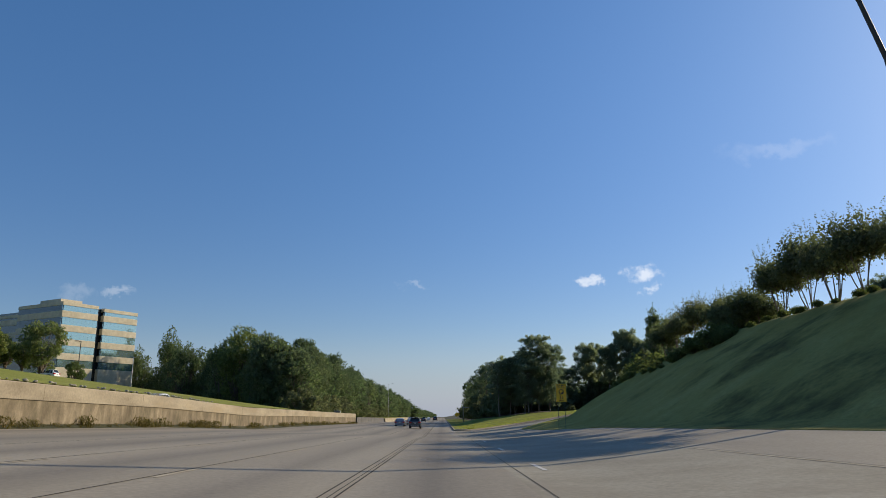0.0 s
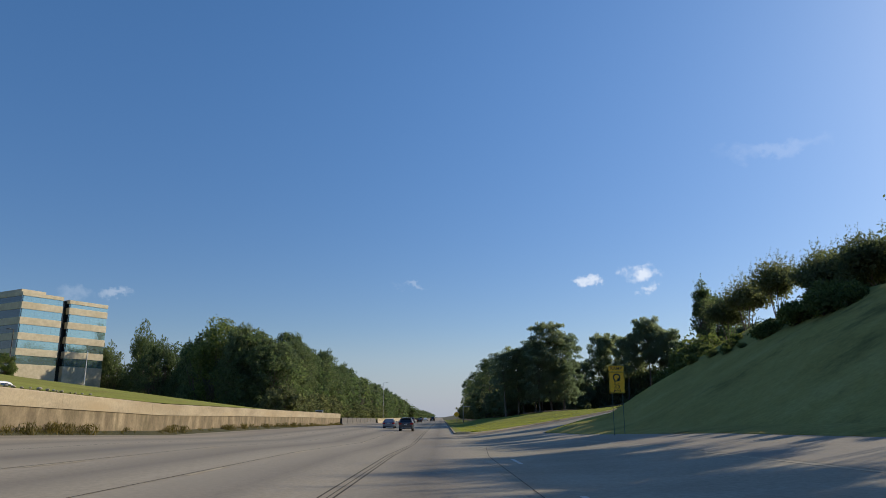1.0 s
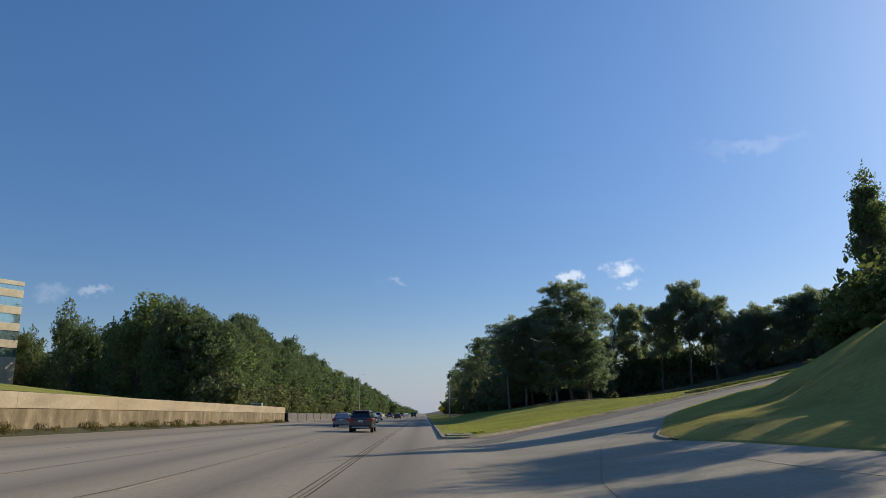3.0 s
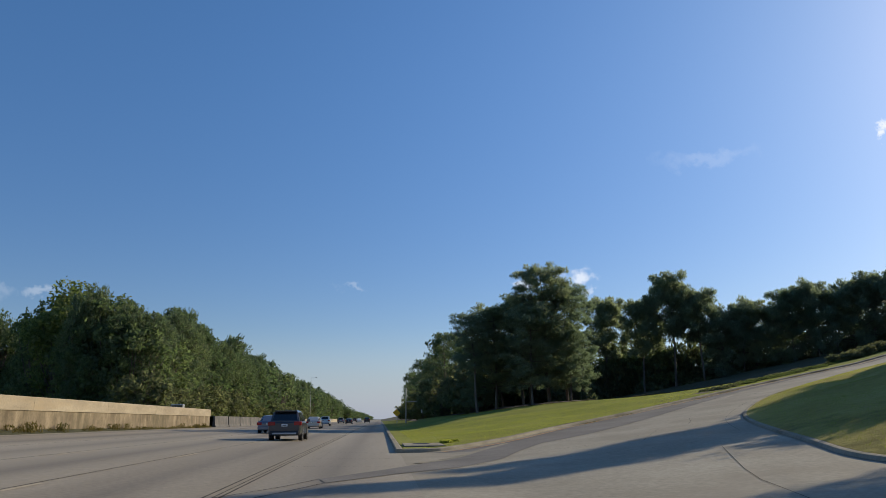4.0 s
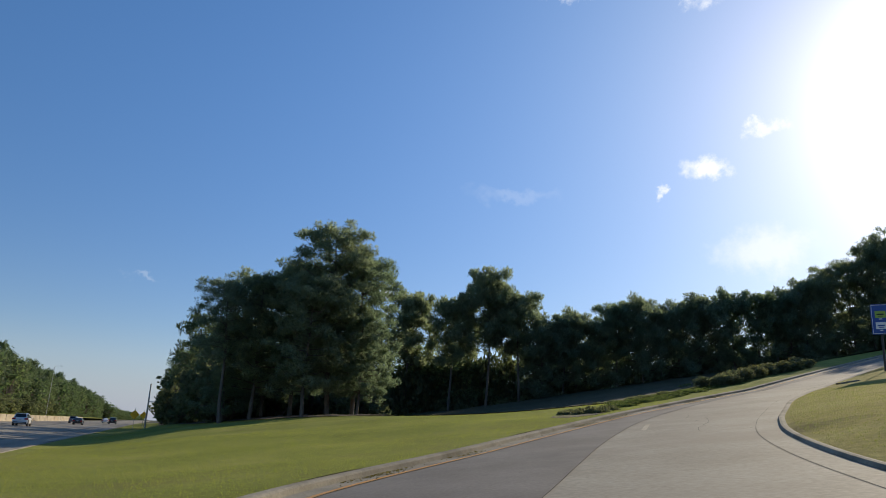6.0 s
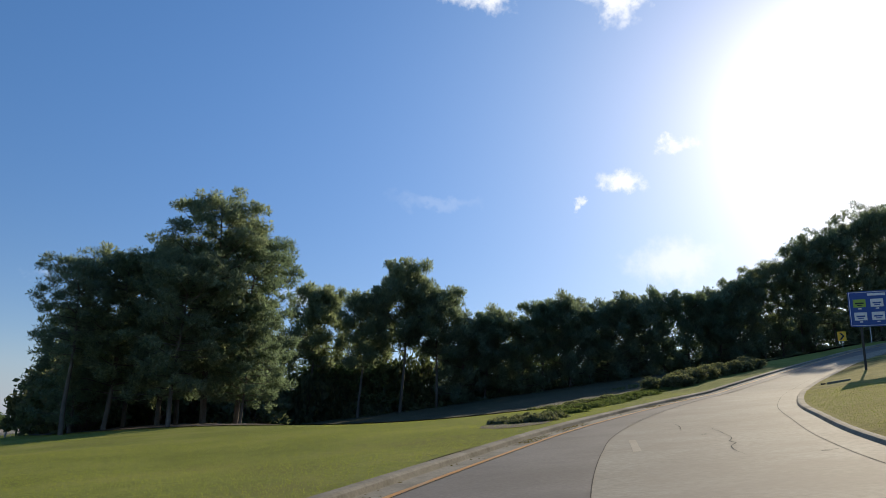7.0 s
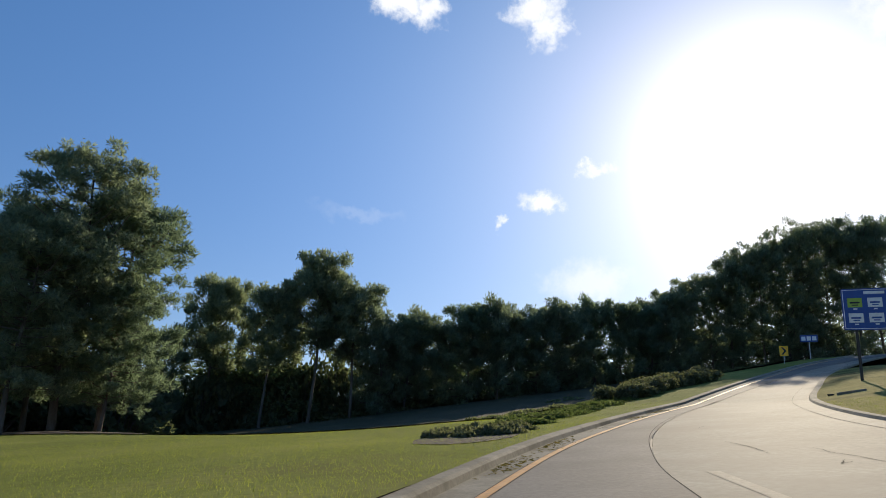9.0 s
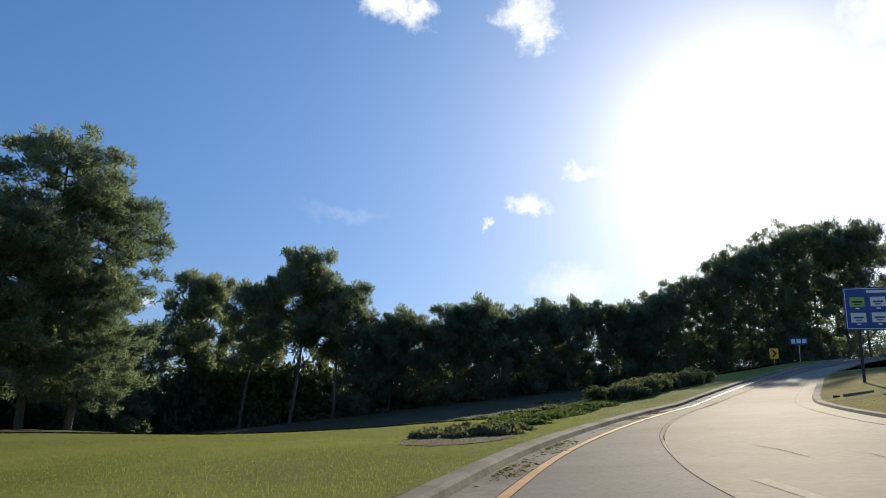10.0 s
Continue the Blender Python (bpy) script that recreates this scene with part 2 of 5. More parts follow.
M_WHITE = rough_surface("worn_white_paint", (0.42, 0.41, 0.37), (0.55, 0.53, 0.48), (0.66, 0.64, 0.58), 1.2, 14.0, 0.6, 0.2, 0.003, None, 0.4, (0.34, 0.32, 0.28))
M_FADED = rough_surface("nearly_worn_off_paint", (0.36, 0.31, 0.23), (0.41, 0.36, 0.27), (0.46, 0.41, 0.32), 1.2, 14.0, 0.84, 0.2, 0.003, None, 0.12, (0.34, 0.29, 0.21))
M_YELLOW = rough_surface("worn_yellow_paint", (0.42, 0.2, 0.035), (0.56, 0.27, 0.05), (0.64, 0.34, 0.08), 1.0, 14.0, 0.6, 0.2, 0.003, None, 0.4, (0.36, 0.25, 0.12))
M_STONE = rough_surface("rubble_stone", (0.2, 0.18, 0.14), (0.33, 0.3, 0.24), (0.44, 0.4, 0.33), 1.5, 9.0, 0.9, 0.6, 0.02)
M_BARK = rough_surface("pine_bark", (0.08, 0.065, 0.05), (0.14, 0.115, 0.09), (0.2, 0.165, 0.13), 2.0, 9.0, 0.95, 0.9, 0.04, (1, 1, 0.25))
M_NEEDLE = leaf_material("pine_needles", (0.082, 0.096, 0.07), (0.12, 0.137, 0.098), (0.148, 0.163, 0.116), 0.52, (2.8, 3.1, 2.5))
M_DIM_NEEDLE = leaf_material("dimmed_pine_needles", (0.064, 0.085, 0.052), (0.106, 0.13, 0.077), (0.14, 0.156, 0.098), 0.4, (1.85, 2.15, 1.5))
M_LEAF = leaf_material("broad_leaves", (0.06, 0.08, 0.047), (0.103, 0.127, 0.073), (0.14, 0.16, 0.096), 0.42, (1.85, 2.2, 1.4))
M_LEAF_DARK = leaf_material("myrtle_leaves", (0.065, 0.072, 0.045), (0.1, 0.11, 0.062), (0.13, 0.128, 0.08), 0.5, (2.0, 2.2, 1.6))
M_LEAF_LIGHT = leaf_material("shade_tree_and_sunlit_leaves", (0.085, 0.105, 0.045), (0.14, 0.165, 0.07), (0.185, 0.2, 0.095), 0.42, (1.9, 2.1, 1.2))
M_SHRUB = leaf_material("shrub_leaves", (0.045, 0.06, 0.025), (0.08, 0.1, 0.04), (0.12, 0.13, 0.06), 0.4)
M_HEDGE = leaf_material("hedge_leaves", (0.07, 0.08, 0.05), (0.12, 0.13, 0.085), (0.17, 0.17, 0.12), 0.4, (1.6, 1.7, 1.1))
M_BLADE = leaf_material("grass_blades", (0.19, 0.212, 0.05), (0.222, 0.24, 0.06), (0.255, 0.26, 0.076), 0.45, (1.9, 2.0, 1.2))
M_WEED = leaf_material("dry_weeds", (0.06, 0.055, 0.018), (0.12, 0.1, 0.035), (0.19, 0.15, 0.075), 0.35, (1.6, 1.7, 1.1))
M_CLADDING = rough_surface("tan_precast_cladding", (0.46, 0.4, 0.28), (0.53, 0.47, 0.34), (0.58, 0.52, 0.39), 0.15, 0.7, 0.8, 0.15, 0.01)
M_BLUEGLASS, _n, _l, _b = material("teal_window_glass", 0.08, 0.75, 0.8)
_b.inputs["Base Color"].default_value = (0.36, 0.52, 0.53, 1)
M_DARKGLASS = glass_like("dark_window_glass", (0.012, 0.016, 0.02), 0.05)
M_STEEL = plain("galvanised_steel", (0.42, 0.43, 0.44), 0.45, 0.8)
M_DARKSTEEL = plain("dark_bronze_metal", (0.05, 0.045, 0.04), 0.5, 0.5)
M_SIGNYEL = plain("yellow_sign_sheeting", (1.0, 0.5, 0.012), 0.45)
M_POST = plain("dull green-grey post steel", (0.1, 0.115, 0.085), 0.7)
M_BLACK = plain("black_sign_legend", (0.015, 0.015, 0.015), 0.5)
M_SIGNBLUE = plain("blue_sign_sheeting", (0.02, 0.07, 0.3), 0.45)
M_SIGNWHITE = plain("white_sign_sheeting", (0.75, 0.76, 0.76), 0.45)
M_SIGNGREEN = plain("yellow_green_sign_panel", (0.3, 0.45, 0.05), 0.45)
M_TYRE = plain("tyre_rubber", (0.02, 0.02, 0.02), 0.85)
M_RIM = plain("alloy_wheel", (0.5, 0.5, 0.5), 0.3, 0.9)
M_REDLAMP = plain("red_tail_lamp", (0.35, 0.012, 0.012), 0.2)
M_LAMP = plain("clear_lamp_lens", (0.7, 0.7, 0.7), 0.15)
M_PLASTIC = plain("dark_trim_plastic", (0.025, 0.025, 0.027), 0.6)


def car_paint(name, colour, metal=0.4):
    m, n, l, b = material(name, 0.32, metal, 0.5)
    b.inputs["Base Color"].default_value = (*colour, 1)
    b.inputs["Coat Weight"].default_value, b.inputs["Coat Roughness"].default_value = 0.8, 0.06
    return m


M_PAINT_GREY = car_paint("grey_blue_car_paint", (0.14, 0.16, 0.2))
M_PAINT_CHAR = car_paint("charcoal_car_paint", (0.05, 0.052, 0.06))
M_PAINT_BEIGE = car_paint("champagne_car_paint", (0.5, 0.46, 0.4))
M_PAINT_WHITE = car_paint("white_car_paint", (0.75, 0.75, 0.74), 0.0)
M_PAINT_BLACK = car_paint("black_car_paint", (0.02, 0.02, 0.022))

# ---- the lie of the land ----
def smooth(a, b, v):
    t = np.clip((v - a) / (b - a), 0.0, 1.0)
    return t * t * (3 - 2 * t)


def road_z(y):
    """The highway dips gently, then runs off slightly downhill; the levels fit the camera's view."""
    return np.interp(y, [-80, 0, 22, 51, 74, 100, 400, 3000], [0, 0, -0.23, -0.5, -0.98, -1.0, -1.6, -9.0])


def catmull(points, n):
    """n points along a smooth curve through the given ones."""
    p = np.array(points, float)
    p = np.vstack([2 * p[0] - p[1], p, 2 * p[-1] - p[-2]])
    out = []
    for u in np.linspace(0, len(points) - 1 - 1e-6, n):
        i = int(u)
        f = u - i
        a, b, c, d = p[i], p[i + 1], p[i + 2], p[i + 3]
        out.append(0.5 * (2 * b + (c - a) * f + (2 * a - 5 * b + 4 * c - d) * f**2 + (3 * b - a - 3 * c + d) * f**3))
    return np.array(out)


MEDIAN_X = 1.65
# inner curb of the loop ramp (edge of the hill), then the outer one (edge of the lawn)
INNER = catmull([(14.5, -80), (13.4, 0), (12.6, 25), (11.4, 55), (10.0, 78), (9.2, 85.0), (10.6, 90), (14.2, 99.6), (18.0, 106.2), (21.8, 111.4), (25.2, 115.0), (29.0, 118.4), (34.4, 122.9), (42.6, 128.4), (50.5, 132.3), (60, 136.6), (72, 140.8), (84, 143.6), (97, 143), (108, 137)], 300)
OUTER = catmull([(MEDIAN_X, 102.2), (3.4, 102.7), (6.2, 106.3), (10.3, 112.4), (16.0, 117.5), (20, 120.9), (25, 124.8), (30, 128.0), (36, 131.3), (44, 135.1), (54, 139.3), (66, 143.9), (80, 148.6), (94, 150.8), (107, 149.5), (120, 143)], 180)
SEAM = catmull([(4.9, 100.0), (7.2, 101.8), (10.0, 104.5), (13.0, 108.0), (16.0, 111.7), (19.0, 115.3), (22.0, 118.6), (25.0, 121.6), (30.0, 125.7), (36.0, 129.5), (44, 133.4), (56, 138), (68, 142), (82, 145.8)], 130)


def inner_x(y):
    """The hill's edge as x for a given y."""
    k = int(np.argmax(INNER[:, 1]))
    return np.interp(y, INNER[:k, 1], INNER[:k, 0])


def base_z(x, y):
    """Roads: cross-fall up to the left of the highway, and rising steadily to the right, shaped to fit the camera's
    view.
    """
    x, y = np.asarray(x, float), np.asarray(y, float)
    u = np.maximum(0, x - 3.0)
    rise = 0.16 * np.minimum(u, 90) - 0.85 * (1 - np.exp(-u / 8)) + 0.04 * np.maximum(0, np.minimum(u, 90) - 40)
    back = 0.004 * np.clip(y - 125, 0, 90) * smooth(6, 22, u)
    knoll = 0.75 * smooth(122, 160, y) * smooth(3, 10, x) * (1 - smooth(16, 32, x)) * (1 - smooth(190, 230, y))
    left = np.maximum(0, -x - 2.0)
    fall = 0.055 * np.minimum(left, 20) * np.clip(1 - (y - 20) / 250, 0, 1)
    return road_z(y) + rise + back + fall + knoll


def hill_in(x, y):
    """Distance inside the hill's edge."""
    x, y = np.broadcast_arrays(np.asarray(x, float), np.asarray(y, float))
    p = np.stack([x.ravel(), y.ravel()], -1)
    best = np.full(len(p), 1e9)
    for a, b in zip(INNER, INNER[1:]):
        e = b - a
        t = np.clip(((p - a) @ e) / (e @ e), 0, 1)
        best = np.minimum(best, ((p - a - t[:, None] * e) ** 2).sum(1))
    return np.sqrt(best).reshape(x.shape)


def rise_in(d, y):
    """A nearly level toe, then a steep bank beside the highway; an even slope inside the loop."""
    k = smooth(64, 82, y)
    return (1 - k) * (0.04 * np.minimum(d, 2.3) + 0.465 * np.maximum(0, d - 2.3)) + k * (0.16 * np.minimum(d, 5.0) + 0.47 * np.maximum(0, d - 5.0))


def hill_z(x, y):
    d = hill_in(x, y)
    near = smooth(150, 90, y)
    up = 0.06 * smooth(82, 87, y) - 0.1 * (d < 0.03) * (y < 84) + rise_in(d, y) - 0.25 * (1 - np.exp(-d / 1.2)) * smooth(1.5, 4, d) + 0.02
    up = np.where(up > 7, 7 + 2.2 * (1 - np.exp(-(up - 7) / 2.2)), up)
    lump = 0.12 * np.sin(x * 0.7 + y * 0.31) * np.sin(y * 0.43 - x * 0.21) * smooth(1, 5, d)
    z = base_z(x, y) * (1 - 0.35 * smooth(10, 30, d)) + up * (0.45 + 0.55 * near)
    z = np.where(z > 8.9, 8.9 + 0.8 * (1 - np.exp(-(z - 8.9) / 0.8)), z) - 0.07 * np.maximum(0, d - 20) * smooth(100, 80, y)
    return z + lump


# where the mown grass ends; ground under the trees sunk from the camera's view
TREELINE = catmull([(9, 420), (9, 260), (10, 190), (12, 168), (15.5, 160), (18.5, 154), (23, 146), (28.6, 137.5), (33, 137), (38, 138.6), (45, 141.4), (52, 144), (60, 147.5), (70, 151.2), (84, 155), (100, 157), (116, 152)], 160)


def lawn_z(x, y):
    lump = 0.05 * np.sin(x * 0.5 + y * 0.27) * np.sin(y * 0.33 - x * 0.17)
    edge = np.interp(x, TREELINE[60:, 0], TREELINE[60:, 1])
    drop = np.interp(x, [22, 34], [0, 0.22]) * np.clip(np.asarray(y) - edge - 0.4, 0, 19)
    return base_z(x, y) + 0.13 + lump * smooth(0.5, 4, np.asarray(x) - MEDIAN_X) - drop


WALL_X = -20.0


def left_z(x, y):
    """Grass behind the wall, rising to the office park and the woods."""
    b = np.maximum(0, WALL_X - 0.6 - np.asarray(x, float))
    top = base_z(WALL_X, y) + 1.95
    near = smooth(210, 90, y)
    return top + near * (0.14 * np.minimum(b, 70) + 0.25) + (1 - near) * (0.02 * np.minimum(b, 90) - 0.9)


# ---- mesh helpers ----
def mesh_object(name, verts, faces, mat, parent=None, smooth_faces=False):
    me = bpy.data.meshes.new(name)
    me.from_pydata([tuple(map(float, v)) for v in verts], [], [tuple(int(i) for i in f) for f in faces])
    me.materials.append(mat)
    if smooth_faces:
        me.shade_smooth()
    ob = new(name, me)
    if parent:
        ob.parent = parent
    return ob


def part(name, bm, mat, parent=None, label="", smooth_faces=False):
    me = bpy.data.meshes.new(name)
    bm.to_mesh(me)
    bm.free()
    me.materials.append(mat)
    if smooth_faces:
        me.shade_smooth()
    ob = new(name, me)
    if parent:
        ob.parent = parent
    if label:
        tagged(ob, label)
    return ob


def box(bm, x0, y0, z0, x1, y1, z1, bevel=0.0, m=None):
    r = bmesh.ops.create_cube(bm, size=1.0)
    vs = r["verts"]
    bmesh.ops.transform(bm, verts=vs, matrix=Matrix.Translation(((x0 + x1) / 2, (y0 + y1) / 2, (z0 + z1) / 2)) @ Matrix.Diagonal((x1 - x0, y1 - y0, z1 - z0, 1)))
    if bevel:
        es = list({e for v in vs for e in v.link_edges})
        r = bmesh.ops.bevel(bm, geom=es, offset=bevel, segments=2, affect="EDGES", profile=0.5)
        vs = list({v for f in r["faces"] for v in f.verts} | {v for v in vs if v.is_valid})
    if m is not None:
        bmesh.ops.transform(bm, verts=vs, matrix=m)
    return vs


def tube(bm, a, b, r0, r1, n=8):
    """A tapered round bar from a to b."""
    a, b = Vector(a), Vector(b)
    m = Matrix.Translation((a + b) / 2) @ (b - a).to_track_quat("Z", "Y").to_matrix().to_4x4()
    bmesh.ops.create_cone(bm, cap_ends=True, segments=n, radius1=r0, radius2=r1, depth=(b - a).length, matrix=m)


def empty(name, m, label, category, group="", kind=""):
    ob = new(name)
    ob.matrix_world = m
    ob.empty_display_size = 0.3
    return tagged(ob, label, category, group, kind)


def sheet(name, a, b, height, n_across, mat, lift=0.0, power=1.0):
    """A surface between two equally long rows of (x, y), draped on height()."""
    a, b = np.asarray(a, float), np.asarray(b, float)
    t = np.linspace(0, 1, n_across + 1) ** power
    g = a[:, None] * (1 - t)[None, :, None] + b[:, None] * t[None, :, None]
    x, y = g[..., 0], g[..., 1]
    v = np.stack([x, y, height(x, y) + lift], -1).reshape(-1, 3)
    w = n_across + 1
    i = (np.arange(len(a) - 1)[:, None] * w + np.arange(n_across)[None]).ravel()
    ob = mesh_object(name, v, np.stack([i, i + 1, i + w + 1, i + w], -1), mat, smooth_faces=True)
    me = ob.data
    if me.polygons[0].normal.z < 0:
        me.flip_normals()
    return ob


def offset_row(row, d):
    """A row of (x, y) moved sideways by d, to the right of its direction."""
    row = np.asarray(row, float)
    g = np.gradient(row, axis=0)
    g /= np.linalg.norm(g, axis=1, keepdims=True)
    return row + d * np.stack([g[:, 1], -g[:, 0]], -1)


def sweep(name, row, height, profile, mat):
    """A profile of (sideways, up) carried along a row of (x, y)."""
    n = len(profile)
    v = []
    for d, up in profile:
        o = offset_row(row, d)
        v.append(np.column_stack([o, height(row[:, 0], row[:, 1]) + up]))
    v = np.stack(v, 1).reshape(-1, 3)
    f = [(i * n + j, i * n + j + 1, (i + 1) * n + j + 1, (i + 1) * n + j) for i in range(len(row) - 1) for j in range(n - 1)]
    f += [tuple(range(n)), tuple((len(row) - 1) * n + j for j in reversed(range(n)))]
    return mesh_object(name, v, f, mat)


def resample(row, n):
    row = np.asarray(row, float)
    s = np.r_[0, np.cumsum(np.linalg.norm(np.diff(row, axis=0), axis=1))]
    u = np.linspace(0, 1, n) * s[-1]
    return np.column_stack([np.interp(u, s, row[:, 0]), np.interp(u, s, row[:, 1])])


def structure(ob, label, category):
    return tagged(ob, label, category, kind="structure")


# ---- ground and roads ----
gx = np.concatenate([[-3000, -1800, -1000, -600, -400, -300, -240], np.arange(-200, 201, 8), [240, 300, 400, 600, 1000, 1800, 3000]])
gy = np.concatenate([[-1500, -700, -300, -150], np.arange(-80, 401, 8), np.arange(430, 900, 40), [1000, 1300, 1800, 2600, 3600]])
GX, GY = np.meshgrid(gx, gy)
under = np.where(GX < WALL_X, left_z(GX, GY), base_z(GX, GY)) - 0.9
under = np.where((GX > WALL_X - 4) & (GX < 16), np.minimum(under, road_z(GY) - 0.5), under)
w = len(gx)
gi = (np.arange(len(gy) - 1)[:, None] * w + np.arange(w - 1)[None]).ravel()
ground = mesh_object("ground", np.stack([GX, GY, under], -1).reshape(-1, 3), np.stack([gi, gi + 1, gi + w + 1, gi + w], -1), M_GROUND, smooth_faces=True)
structure(ground, "dark leaf-littered ground under the woods", "ground")

ys = np.concatenate([np.arange(-80, 130, 1.0), np.arange(130, 400, 10.0), np.arange(400, 1800, 50.0)])
pre = np.r_[ys[ys <= 102], 102.4]
road_a = sheet("road_highway", np.column_stack([0 * ys + WALL_X, ys]), np.column_stack([0 * ys + MEDIAN_X, ys]), base_z, 24, M_CONCRETE)
structure(road_a, "pale worn concrete highway lanes", "road")
exit_lane = sheet("road_exit_lane", np.column_stack([0 * pre + MEDIAN_X, pre]), np.column_stack([inner_x(pre), pre]), base_z, 16, M_RAMP)
structure(exit_lane, "pale concrete exit lane beside the highway", "road")

k0 = int(np.argmax(INNER[:, 1] > 102.4))
inner_tail = INNER[k0:]
n_r = 180
inner_tail, outer_row = resample(np.vstack([[float(inner_x(102.4)), 102.4], inner_tail]), n_r), resample(OUTER, n_r)
ramp_road = sheet("road_ramp", outer_row, inner_tail, base_z, 16, M_RAMP)
structure(ramp_road, "pale cracked concrete loop ramp climbing a slope", "road")

outer_off = offset_row(resample(OUTER[6:], 110), 0.62)
asphalt = sheet("road_asphalt_strip", outer_off, resample(SEAM, 110), base_z, 6, M_ASPHALT, 0.007)
structure(asphalt, "darker worn asphalt lane along the outer curb", "road")
# curved sealed edge between asphalt and concrete
seam_row = resample(SEAM, 160)
structure(sheet("road_seam", offset_row(seam_row, -0.008), offset_row(seam_row, 0.008), base_z, 1, M_SEAL, 0.009), "dark tar seam along the ramp", "road joint")
# the strip's worn start before the nose of the lawn, and the pale patched joint beside it
left_row = resample(np.array([(6.3, 104.2), (4.6, 100.6), (3.5, 97.8), (2.5, 96.1), (0.9, 92.9), (-0.4, 90.6)]), 40)
right_row = resample(np.array([(7.2, 102.0), (5.6, 98.6), (4.5, 95.6), (3.3, 94.0), (1.4, 91.8), (-0.2, 89.6)]), 40)
structure(sheet("road_asphalt_strip", left_row, right_row, base_z, 3, M_ASPHALT, 0.011), "worn asphalt tongue before the lawn nose", "road")
for ends in (((-0.4, 90.6), (-0.97, 88.9), (-3.4, 84.0)), ((-0.2, 89.6), (-0.85, 87.8), (-3.2, 82.0))):
    edge = resample(np.array(ends), 14)
    structure(sheet("road_joint", edge, edge + (-0.02, 0.03), base_z, 1, M_SEAL, 0.009), "dark joint that leads on from the asphalt tongue", "road joint")
structure(sheet("road_patch", left_row[:26] + (-0.32, 0.1), left_row[:26], base_z, 1, M_CURB, 0.014), "pale concrete patch strip beside the asphalt", "road joint")
# gutter line painted orange-yellow
oy = resample(OUTER[8:], 120)
structure(sheet("road_yellow_line", offset_row(oy, 0.68), offset_row(oy, 0.82), base_z, 1, M_YELLOW, 0.02), "worn orange-yellow edge line", "road marking")
structure(sheet("road_gutter", offset_row(oy, 0.1), offset_row(oy, 0.66), base_z, 2, M_CURB, 0.016), "concrete gutter along the lawn curb", "gutter")

# shoulder beyond the white edge line
sh = pre[pre < 84]
shoulder = sheet("road_shoulder", np.column_stack([0 * sh + 8.15, sh]), np.column_stack([inner_x(sh) - 0.02, sh]), base_z, 6, M_SHOULDER, 0.004)
structure(shoulder, "greyer paved shoulder along the grass bank", "road")


def long_line(name, x, y0, y1, wide, mat, label, lift=0.007, curve=None):
    yy = np.arange(y0, y1, 1.5)
    xx = np.interp(yy, *curve) if curve else 0 * yy + x
    return structure(sheet(name, np.column_stack([xx - wide / 2, yy]), np.column_stack([xx + wide / 2, yy]), base_z, 1, mat, lift), label, "road marking" if mat in (M_WHITE, M_FADED) else "road joint")


for x, wide in ((-2.06, 0.035), (-1.9, 0.025), (-1.78, 0.04)):
    long_line("road_joint", x, -20, 420, wide, M_SEAL, "dark sealed lengthwise joint in the concrete")
long_line("road_joint", 1.85, -20, 72, 0.02, M_SEAL, "dark lengthwise joint beside the exit lane", curve=([-20, 50, 64, 75, 86, 92], [1.85, 1.95, 2.7, 4.3, 7.0, 9.4]))
long_line("road_joint", 0, 72, 92, 0.013, M_SEAL, "dark curving joint towards the hill", curve=([-20, 50, 64, 75, 86, 92], [1.85, 1.95, 2.7, 4.3, 7.0, 9.4]))
for x in (-5.6, -9.2, -12.8):
    long_line("road_joint", x, -20, 400, 0.03, M_SEAL, "thin dark lengthwise joint in the concrete")
    for y in range(-10, 260, 12):
        long_line("road_lane_dash", x + 0.12, y, y + 3.2, 0.11, M_FADED, "faded white lane dash")
for y in (6, 19, 32, 45):
    long_line("road_lane_dash", 2.65, y, y + 4.0, 0.13, M_WHITE, "faded white exit lane dash")
long_line("road_edge_line", 8.0, -20, 84, 0.1, M_FADED, "worn solid white edge line", curve=([-20, 20, 60, 78, 84], [8.3, 8.0, 7.9, 8.2, 8.6]))


def crack(points, wide, seed):
    """A hairline of uneven width, wandering from point to point."""
    n = max(8, int(26 * wide / 0.035))
    r = catmull(points, n)
    rng = np.random.default_rng(seed)
    r = r + rng.normal(0, min(0.04, 0.012 * max(1.0, np.linalg.norm(r[-1] - r[0]) / 2.2)), r.shape)
    w = 0.65 * wide * rng.uniform(0.3, 1.5, (n, 1)) * np.sin(np.linspace(0.25, 2.9, n))[:, None]
    g = np.gradient(r, axis=0)
    g /= np.linalg.norm(g, axis=1, keepdims=True)
    return structure(sheet("road_crack", r, r + w * np.column_stack([g[:, 1], -g[:, 0]]), base_z, 1, M_SEAL, 0.007), "jagged dark crack in the ramp concrete", "crack")


crack([(27.8, 122.3), (27.0, 121.3), (26.0, 120.3)], 0.025, 1)
crack([(26.9, 120.2), (26.2, 119.4), (25.2, 118.2), (24.4, 117.4), (23.2, 116.4), (22.5, 115.5)], 0.028, 2)
crack([(14.8, 105.8), (14.0, 104.1), (13.6, 103.0), (12.7, 101.4), (12.5, 100.4)], 0.022, 4)
crack([(11.3, 100.9), (9.5, 97.4), (8.6, 95.5)], 0.02, 5)
# faded dash in the ramp
dash = resample(np.array([(24.0, 119.9), (22.3, 117.9)]), 8)
structure(sheet("road_lane_dash", offset_row(dash, -0.08), offset_row(dash, 0.08), base_z, 1, M_FADED, 0.004), "faded white dash on the ramp", "road marking")
